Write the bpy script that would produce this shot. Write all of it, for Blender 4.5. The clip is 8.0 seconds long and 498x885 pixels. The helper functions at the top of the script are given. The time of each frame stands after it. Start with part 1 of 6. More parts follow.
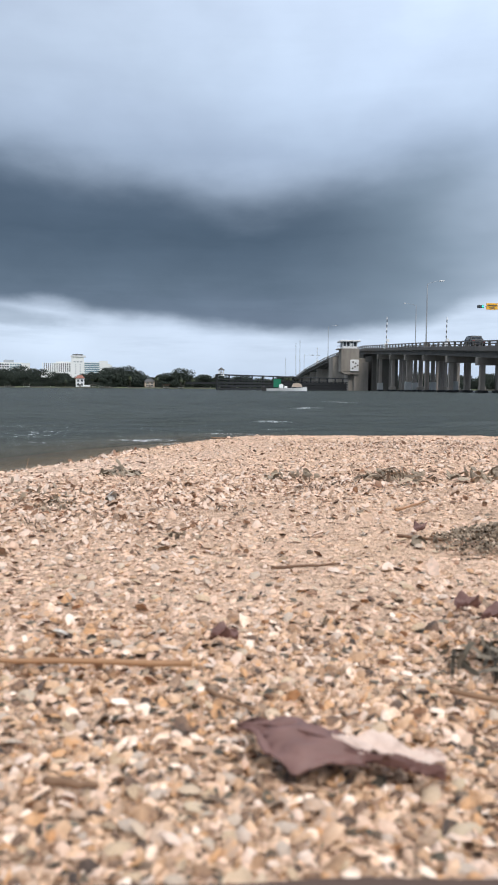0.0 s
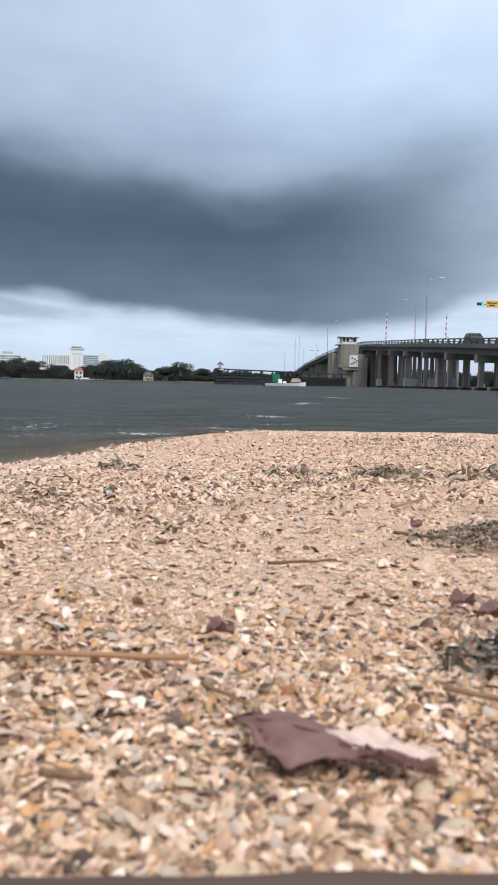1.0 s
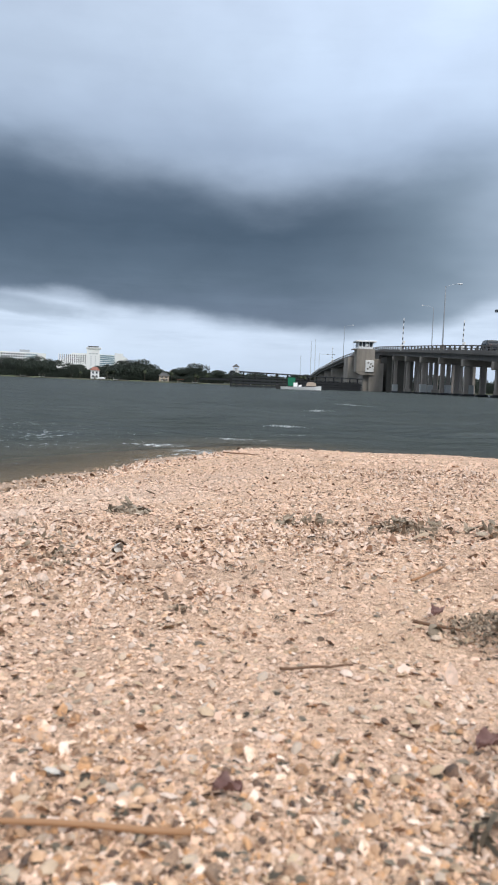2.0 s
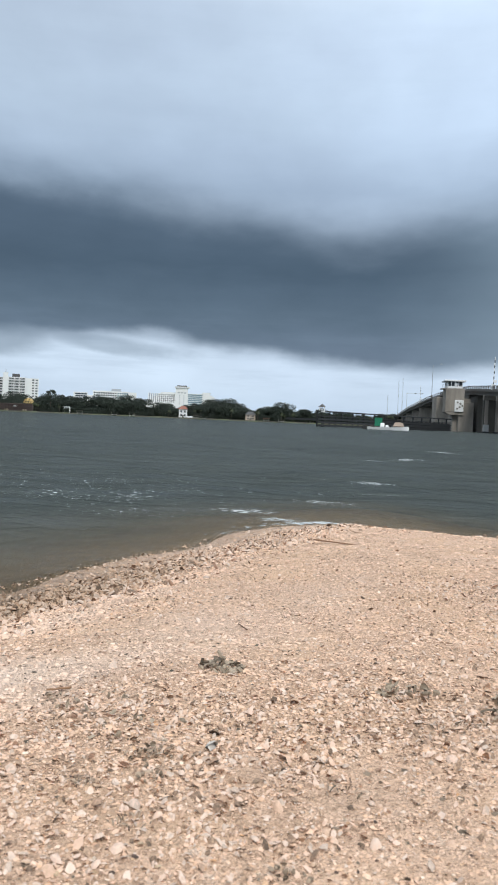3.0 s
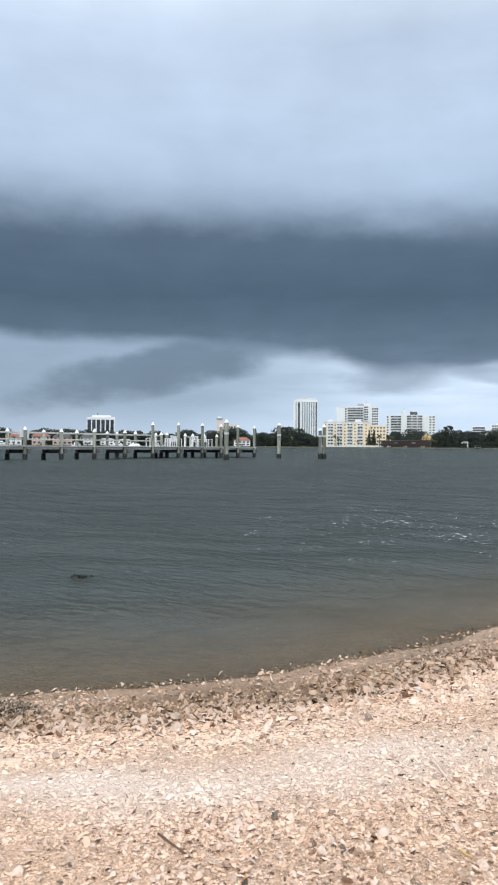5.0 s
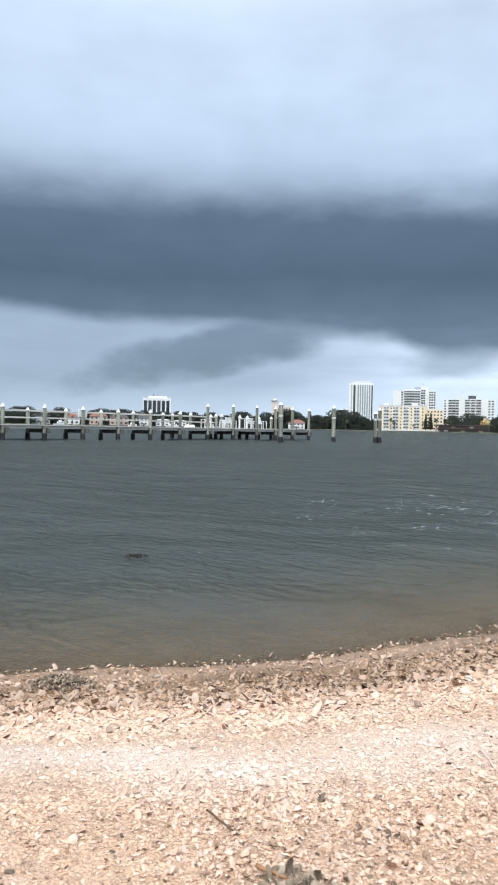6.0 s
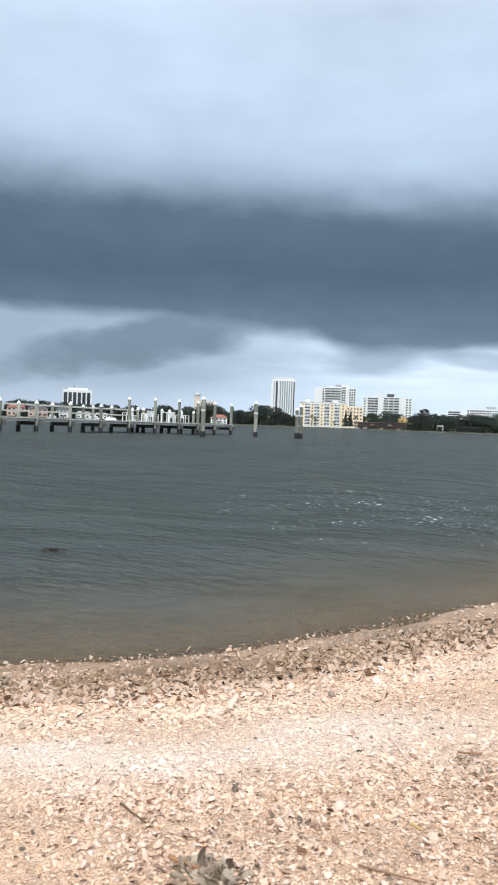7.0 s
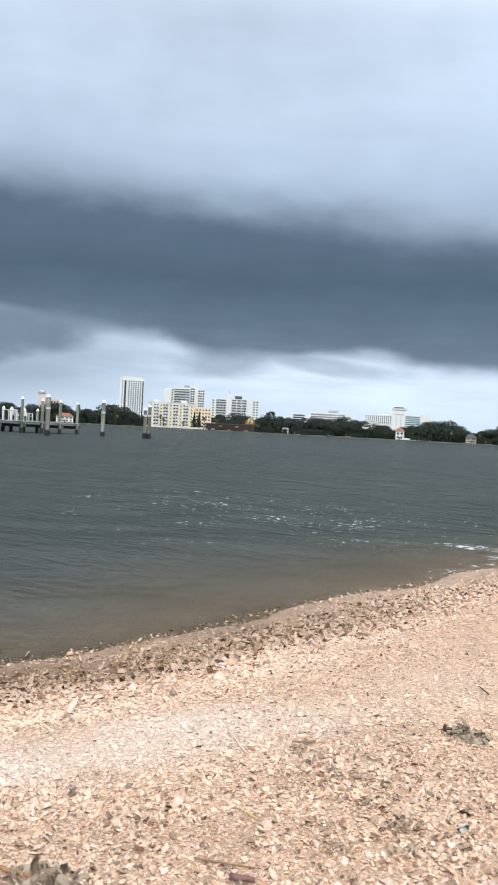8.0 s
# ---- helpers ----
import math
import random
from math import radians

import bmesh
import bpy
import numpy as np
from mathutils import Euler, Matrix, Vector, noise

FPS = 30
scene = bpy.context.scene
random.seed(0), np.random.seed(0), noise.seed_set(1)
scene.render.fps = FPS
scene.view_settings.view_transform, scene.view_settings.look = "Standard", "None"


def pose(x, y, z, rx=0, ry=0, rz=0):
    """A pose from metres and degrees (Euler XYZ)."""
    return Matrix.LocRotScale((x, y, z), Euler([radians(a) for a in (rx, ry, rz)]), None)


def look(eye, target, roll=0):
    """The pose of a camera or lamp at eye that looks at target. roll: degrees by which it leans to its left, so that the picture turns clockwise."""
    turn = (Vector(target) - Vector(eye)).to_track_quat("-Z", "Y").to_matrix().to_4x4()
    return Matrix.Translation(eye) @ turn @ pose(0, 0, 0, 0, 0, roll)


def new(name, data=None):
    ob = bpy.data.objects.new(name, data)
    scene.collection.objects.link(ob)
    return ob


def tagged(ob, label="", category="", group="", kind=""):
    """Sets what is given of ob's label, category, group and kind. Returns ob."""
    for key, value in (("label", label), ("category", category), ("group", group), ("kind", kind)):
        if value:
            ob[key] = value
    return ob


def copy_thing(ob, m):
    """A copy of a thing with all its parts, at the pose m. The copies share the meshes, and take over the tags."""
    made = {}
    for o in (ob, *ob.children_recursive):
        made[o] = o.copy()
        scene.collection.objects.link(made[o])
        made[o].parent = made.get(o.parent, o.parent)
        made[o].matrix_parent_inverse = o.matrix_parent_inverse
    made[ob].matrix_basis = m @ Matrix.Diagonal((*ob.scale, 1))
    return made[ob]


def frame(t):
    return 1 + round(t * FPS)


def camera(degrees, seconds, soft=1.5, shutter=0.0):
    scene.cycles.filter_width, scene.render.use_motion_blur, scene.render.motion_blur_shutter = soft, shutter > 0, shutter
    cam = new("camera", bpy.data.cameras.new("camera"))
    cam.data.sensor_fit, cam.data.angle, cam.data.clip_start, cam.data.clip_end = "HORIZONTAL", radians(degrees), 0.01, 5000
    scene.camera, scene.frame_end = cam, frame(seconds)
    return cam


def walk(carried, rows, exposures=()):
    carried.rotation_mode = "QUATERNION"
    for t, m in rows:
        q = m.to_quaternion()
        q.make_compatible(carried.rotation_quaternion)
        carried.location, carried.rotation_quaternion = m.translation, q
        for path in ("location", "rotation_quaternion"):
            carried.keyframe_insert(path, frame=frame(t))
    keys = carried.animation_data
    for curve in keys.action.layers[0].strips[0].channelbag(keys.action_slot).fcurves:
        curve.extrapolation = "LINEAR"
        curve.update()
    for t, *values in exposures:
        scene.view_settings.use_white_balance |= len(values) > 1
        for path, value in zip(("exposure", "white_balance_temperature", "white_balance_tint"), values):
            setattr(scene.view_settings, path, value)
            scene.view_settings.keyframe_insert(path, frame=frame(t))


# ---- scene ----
cam = camera(36.1, 8.0, soft=1.8)
# focused a few metres out, so that what lies at arm's length is soft
cam.data.dof.use_dof, cam.data.dof.focus_distance, cam.data.dof.aperture_fstop = True, 3.2, 22.0
PATH = [
    (0, (0.176, -0.008, 0.451), (0.176, 1.987, 0.31), 0.4),
    (0.5, (0.176, -0.011, 0.451), (0.179, 1.984, 0.308), 0.6),
    (1, (0.176, -0.01, 0.452), (0.181, 1.984, 0.297), 1.1),
    (1.2, (0.176, -0.007, 0.451), (0.181, 1.986, 0.292), 1.4),
    (2.3, (0.167, 0.068, 0.611), (0.103, 2.062, 0.476), 2.7),
    (2.5, (0.158, 0.087, 0.661), (0.053, 2.081, 0.546), 2.8),
    (3, (0.132, 0.122, 0.778), (-0.127, 2.105, 0.72), 2.4),
    (3.5, (0.081, 0.111, 0.835), (-0.417, 2.048, 0.832), 1.6),
    (4, (0.049, 0.095, 0.859), (-0.709, 1.945, 0.883), 0.6),
    (4.5, (0.05, 0.085, 0.859), (-0.945, 1.82, 0.885), 0.2),
    (5, (0.046, 0.093, 0.85), (-1.149, 1.697, 0.86), 0.4),
    (5.2, (0.053, 0.091, 0.853), (-1.2, 1.65, 0.856), 0.1),
    (6.3, (0.057, 0.087, 0.858), (-1.25, 1.6, 0.817), 1.2),
    (6.5, (0.06, 0.088, 0.858), (-1.205, 1.636, 0.814), 1.4),
    (7, (0.063, 0.085, 0.857), (-1.081, 1.725, 0.81), 2.1),
    (7.5, (0.069, 0.081, 0.857), (-0.908, 1.825, 0.816), 2.8),
    (8, (0.076, 0.081, 0.856), (-0.724, 1.914, 0.828), 3.0),
]
walk(cam, [(t, look(eye, target, roll)) for t, eye, target, roll in PATH],
     exposures=[(0, 0.0, 6500, 10), (1.2, 0.0, 6500, 10), (2.5, 0.0, 6500, 9), (3.0, -0.02, 6480, 7), (4.0, 0.0, 6420, 7), (4.5, 0.05, 6400, 8), (5.2, 0.17, 6400, 8), (6.3, 0.34, 6450, 8), (8.0, 0.2, 6560, 8)])

# ---------------------------------------------------------------- sky, sun
SUN_EL, SUN_AZ = 44.0, 165.0      # degrees; azimuth clockwise from +y
world = bpy.data.worlds.new("storm_sky")
scene.world = world
world.use_nodes = True
wt = world.node_tree
wt.nodes.clear()


def wire(tree, socket, value):
    if isinstance(value, bpy.types.NodeSocket):
        tree.links.new(value, socket)
    else:
        socket.default_value = value


def mth(tree, op, a, b=0.0, c=0.0, clamp=False):
    n = tree.nodes.new("ShaderNodeMath")
    n.operation, n.use_clamp = op, clamp
    for s, v in zip(n.inputs, (a, b, c)):
        wire(tree, s, v)
    return n.outputs[0]


def step(tree, x, lo, hi, out0=0.0, out1=1.0):
    n = tree.nodes.new("ShaderNodeMapRange")
    n.interpolation_type = "SMOOTHSTEP"
    for s, v in zip(n.inputs, (x, lo, hi, out0, out1)):
        wire(tree, s, v)
    return n.outputs[0]


def blend(tree, fac, a, b, mode="MIX"):
    n = tree.nodes.new("ShaderNodeMix")
    n.data_type, n.blend_type = "RGBA", mode
    wire(tree, n.inputs[0], fac)
    for s, v in ((n.inputs[6], a), (n.inputs[7], b)):
        wire(tree, s, v if isinstance(v, bpy.types.NodeSocket) else (*v, 1.0))
    return n.outputs[2]


def ramp(tree, fac, stops, mode="LINEAR"):
    n = tree.nodes.new("ShaderNodeValToRGB")
    n.color_ramp.interpolation = mode
    els = n.color_ramp.elements
    while len(els) < len(stops):
        els.new(0.5)
    for e, (p, c) in zip(els, stops):
        e.position = p
        e.color = (*c, 1.0) if isinstance(c, tuple) else (c, c, c, 1.0)
    wire(tree, n.inputs[0], fac)
    return n.outputs[0]


def cloud_noise(tree, vec, scale, detail=4.0, rough=0.5):
    n = tree.nodes.new("ShaderNodeTexNoise")
    wire(tree, n.inputs["Vector"], vec)
    n.inputs["Scale"].default_value, n.inputs["Detail"].default_value = scale, detail
    n.inputs["Roughness"].default_value = rough
    return n.outputs[0]


def combine(tree, x, y, z):
    n = tree.nodes.new("ShaderNodeCombineXYZ")
    for s, v in zip(n.inputs, (x, y, z)):
        wire(tree, s, v)
    return n.outputs[0]


tc = wt.nodes.new("ShaderNodeTexCoord")
sep = wt.nodes.new("ShaderNodeSeparateXYZ")
wt.links.new(tc.outputs["Generated"], sep.inputs[0])
az = mth(wt, "MULTIPLY", mth(wt, "ARCTAN2", sep.outputs[0], sep.outputs[1]), 57.2958)
el = mth(wt, "MULTIPLY", mth(wt, "ARCSINE", sep.outputs[2]), 57.2958)
span = mth(wt, "DIVIDE", mth(wt, "ADD", az, 60.0), 90.0)          # -60..30 degrees to 0..1
wide = cloud_noise(wt, combine(wt, mth(wt, "DIVIDE", az, 16.0), mth(wt, "DIVIDE", el, 6.0), 0.0), 1.0, 3.0, 0.5)
fine = cloud_noise(wt, combine(wt, mth(wt, "DIVIDE", az, 5.0), mth(wt, "DIVIDE", el, 2.4), 4.0), 1.0, 5.0, 0.55)
wv = mth(wt, "SUBTRACT", wide, 0.5)
fv = mth(wt, "SUBTRACT", fine, 0.5)


def at_az(points, scale):
    return mth(wt, "MULTIPLY", ramp(wt, span, [((a + 60) / 90, v / scale) for a, v in points], "EASE"), scale)


# the shelf cloud's lower and upper rim, in degrees of elevation along the azimuth
low = at_az([(-60, 8.0), (-48, 7.7), (-38, 7.2), (-31, 6.5), (-26, 5.3), (-21, 5.3), (-15, 5.7), (-8, 4.8), (-1, 4.1), (6, 3.8), (12, 4.3), (17, 6.2), (24, 9)], 20.0)
high = at_az([(-60, 17.4), (-45, 17.2), (-30, 17.0), (-20, 16.8), (-9, 15.2), (0, 14.0), (8, 15.2), (16, 16.6), (24, 16)], 20.0)
el_l = mth(wt, "ADD", el, mth(wt, "ADD", mth(wt, "MULTIPLY", fv, 1.1), mth(wt, "MULTIPLY", wv, 1.4)))
el_h = mth(wt, "ADD", el, mth(wt, "ADD", mth(wt, "MULTIPLY", fv, 1.3), mth(wt, "MULTIPLY", wv, 3.0)))
under = step(wt, mth(wt, "SUBTRACT", el_l, low), -0.45, 1.05)
soft_rim = step(wt, az, -26.0, -6.0, 2.4, 3.0)
over = step(wt, mth(wt, "SUBTRACT", el_h, high), mth(wt, "MULTIPLY", soft_rim, -1.0), soft_rim, 1.0, 0.0)
fade = step(wt, mth(wt, "ADD", az, mth(wt, "MULTIPLY", wv, 10.0)), 10.0, 23.0, 1.0, 0.25)
shelf = mth(wt, "MULTIPLY", mth(wt, "MULTIPLY", under, over), fade)
# the ragged scud cloud below the shelf
bx = mth(wt, "DIVIDE", mth(wt, "ADD", az, 44.0), 10.0)
by = mth(wt, "DIVIDE", mth(wt, "SUBTRACT", mth(wt, "SUBTRACT", el, 5.5), mth(wt, "MULTIPLY", bx, 2.0)), 1.7)
rr = mth(wt, "ADD", mth(wt, "ADD", mth(wt, "MULTIPLY", bx, bx), mth(wt, "MULTIPLY", by, by)), mth(wt, "ADD", mth(wt, "MULTIPLY", fv, 2.6), mth(wt, "MULTIPLY", wv, 2.2)))
scud = step(wt, rr, 0.0, 1.6, 0.85, 0.0)
cx = mth(wt, "DIVIDE", mth(wt, "ADD", az, 26.0), 4.0)
cy = mth(wt, "DIVIDE", mth(wt, "SUBTRACT", el, 5.0), 1.3)
r2 = mth(wt, "ADD", mth(wt, "ADD", mth(wt, "MULTIPLY", cx, cx), mth(wt, "MULTIPLY", cy, cy)), mth(wt, "MULTIPLY", fv, 2.0))
scud2 = step(wt, r2, 0.1, 1.4, 0.55, 0.0)
ex = mth(wt, "DIVIDE", mth(wt, "ADD", az, 17.0), 5.5)
ey = mth(wt, "DIVIDE", mth(wt, "SUBTRACT", el, mth(wt, "SUBTRACT", 5.0, mth(wt, "MULTIPLY", ex, 0.35))), 0.6)
r3 = mth(wt, "ADD", mth(wt, "ADD", mth(wt, "MULTIPLY", ex, ex), mth(wt, "MULTIPLY", ey, ey)), mth(wt, "MULTIPLY", fv, 3.0))
scud3 = step(wt, r3, 0.0, 1.5, 0.45, 0.0)
# bright base: pale near the horizon, grey above the shelf, brighter towards the zenith
base = ramp(wt, mth(wt, "DIVIDE", el, 90.0), [(0.0, (0.58, 0.71, 0.89)), (0.03, (0.67, 0.795, 0.985)), (0.075, (0.67, 0.79, 0.97)),
            (0.185, (0.40, 0.50, 0.66)), (0.23, (0.52, 0.635, 0.81)), (0.31, (0.60, 0.715, 0.89)), (0.42, (1.15, 1.22, 1.32)), (1.0, (1.9, 1.9, 1.9))])
patch = step(wt, wide, 0.3, 0.72, 0.965, 1.035)
base = blend(wt, 1.0, base, combine(wt, patch, patch, mth(wt, "POWER", patch, 0.8)), "MULTIPLY")
# brighter towards the open sky beside the storm, duller under the shelf's far wing
lift = mth(wt, "MULTIPLY", mth(wt, "MULTIPLY", step(wt, az, -42.0, -20.0, 1.22, 0.99), step(wt, az, -14.0, 14.0, 1.0, 1.3)), step(wt, el, 8.0, 24.0, 0.0, 1.0))
lift = mth(wt, "ADD", lift, step(wt, el, 8.0, 24.0, 1.0, 0.0))
lift = mth(wt, "MULTIPLY", lift, step(wt, mth(wt, "ADD", az, mth(wt, "MULTIPLY", el, -1.0)), -62.0, -36.0, 0.78, 1.0))
base = blend(wt, 1.0, base, combine(wt, lift, lift, lift), "MULTIPLY")
core = ramp(wt, mth(wt, "ADD", mth(wt, "DIVIDE", el, 20.0), mth(wt, "MULTIPLY", fv, 0.16)), [(0.2, (0.15, 0.20, 0.29)), (0.38, (0.101, 0.146, 0.208)),
            (0.55, (0.067, 0.103, 0.152)), (0.75, (0.092, 0.134, 0.194)), (0.9, (0.19, 0.255, 0.34))])
# dull rain haze under the shelf's far wing
haze = mth(wt, "MULTIPLY", step(wt, mth(wt, "ADD", az, mth(wt, "MULTIPLY", wv, 6.0)), -43.0, -20.0, 0.75, 0.0), step(wt, el, 0.0, 3.5, 0.3, 1.0))
base = blend(wt, mth(wt, "MULTIPLY", haze, step(wt, el, 11.0, 14.0, 1.0, 0.0)), base, (0.23, 0.31, 0.42))
core = blend(wt, step(wt, mth(wt, "ADD", az, mth(wt, "MULTIPLY", wv, 8.0)), 1.0, 19.0, 0.0, 0.75), core, (0.30, 0.395, 0.50))
cloud = blend(wt, shelf, base, core)
cloud = blend(wt, mth(wt, "MAXIMUM", mth(wt, "MAXIMUM", scud, scud2), scud3), cloud, (0.135, 0.188, 0.262))
wisp = cloud_noise(wt, combine(wt, mth(wt, "DIVIDE", az, 9.0), mth(wt, "DIVIDE", el, 1.1), 9.0), 1.0, 5.0, 0.6)
wisps = mth(wt, "MULTIPLY", step(wt, wisp, 0.42, 0.7, 0.0, 0.36), mth(wt, "MULTIPLY", step(wt, el, 6.0, 9.0, 1.0, 0.15), step(wt, el, 1.5, 4.0, 0.3, 1.0)))
cloud = blend(wt, wisps, cloud, blend(wt, 0.5, cloud, (0.20, 0.27, 0.37)))
curl = cloud_noise(wt, combine(wt, mth(wt, "DIVIDE", az, 6.5), mth(wt, "DIVIDE", el, 4.5), 2.0), 1.0, 4.0, 0.5)
curl = step(wt, curl, 0.25, 0.75, 0.955, 1.045)
cloud = blend(wt, 1.0, cloud, combine(wt, curl, curl, curl), "MULTIPLY")
sky = wt.nodes.new("ShaderNodeTexSky")
sky.sky_type, sky.sun_disc = "NISHITA", False
sky.sun_elevation, sky.sun_rotation = radians(SUN_EL), radians(SUN_AZ)
clear = blend(wt, 1.0, sky.outputs[0], (0.1, 0.1, 0.1), "MULTIPLY")
background = wt.nodes.new("ShaderNodeBackground")
wt.links.new(blend(wt, 0.94, clear, cloud), background.inputs[0])
background.inputs[1].default_value = 1.0
out = wt.nodes.new("ShaderNodeOutputWorld")
wt.links.new(background.outputs[0], out.inputs[0])

sun_data = bpy.data.lights.new("sun", "SUN")
sun_data.energy, sun_data.angle, sun_data.color = 1.7, radians(14), (1.0, 0.95, 0.88)
sun = new("sun", sun_data)
a, e = radians(SUN_AZ), radians(SUN_EL)
sun.matrix_world = look((math.sin(a) * math.cos(e) * 50, math.cos(a) * math.cos(e) * 50, math.sin(e) * 50), (0, 0, 0))

# ---------------------------------------------------------------- materials


def material(name):
    m = bpy.data.materials.new(name)
    m.use_nodes = True
    t = m.node_tree
    return m, t, t.nodes["Principled BSDF"]


def beach_zones(t, col, soak=1.0):
    """Tide-wet, darker shells near the water and a sun-bleached band above them."""
    wet_, pale_ = t.nodes.new("ShaderNodeAttribute"), t.nodes.new("ShaderNodeAttribute")
    wet_.attribute_name, pale_.attribute_name = "wet", "pale"
    col = blend(t, 1.0, col, (1.05, 0.985, 0.95), "MULTIPLY")
    col = blend(t, pale_.outputs["Fac"], col, (0.85, 0.715, 0.635))
    return blend(t, mth(t, "MULTIPLY", wet_.outputs["Fac"], soak), col, blend(t, 1.0, col, (0.46, 0.42, 0.335), "MULTIPLY"))


def surf(name, stops, scale=4.0, big=0.4, rough=0.7, bump=0.2, dist=0.01, spread=0.5, by="", metal=0.0, stretch=(1, 1, 1), zones=0.0):
    """A two-scale stained surface. stops: colours from the low to the high end; by: "object" or "island" varies whole pieces."""
    m, t, b = material(name)
    co = t.nodes.new("ShaderNodeTexCoord")
    mp = t.nodes.new("ShaderNodeMapping")
    t.links.new(co.outputs["Object"], mp.inputs[0])
    mp.inputs["Scale"].default_value = stretch
    n1 = cloud_noise(t, mp.outputs[0], scale, 6.0, 0.6)
    n2 = cloud_noise(t, mp.outputs[0], scale * big, 3.0, 0.5)
    v = mth(t, "ADD", mth(t, "MULTIPLY", n1, 0.55), mth(t, "MULTIPLY", n2, 0.45))
    v = mth(t, "ADD", mth(t, "MULTIPLY", mth(t, "SUBTRACT", v, 0.5), 2.4 * spread), 0.5)
    if by == "object":
        o = t.nodes.new("ShaderNodeObjectInfo")
        v = mth(t, "ADD", mth(t, "MULTIPLY", v, 0.45), mth(t, "MULTIPLY", o.outputs["Random"], 0.55))
    elif by == "island":
        g = t.nodes.new("ShaderNodeNewGeometry")
        v = mth(t, "ADD", mth(t, "MULTIPLY", mth(t, "SUBTRACT", v, 0.5), 0.3), mth(t, "MULTIPLY", g.outputs["Random Per Island"], 1.0))
    k = len(stops)
    col = ramp(t, v, [(i / max(1, k - 1), c) for i, c in enumerate(stops)])
    if zones:
        col = beach_zones(t, col, zones)
    t.links.new(col, b.inputs["Base Color"])
    b.inputs["Metallic"].default_value = metal
    t.links.new(step(t, n1, 0.2, 0.8, max(0.02, rough - 0.1), min(1, rough + 0.1)), b.inputs["Roughness"])
    if bump:
        bp = t.nodes.new("ShaderNodeBump")
        bp.inputs["Strength"].default_value, bp.inputs["Distance"].default_value = bump, dist
        t.links.new(n1, bp.inputs["Height"])
        t.links.new(bp.outputs[0], b.inputs["Normal"])
    return m


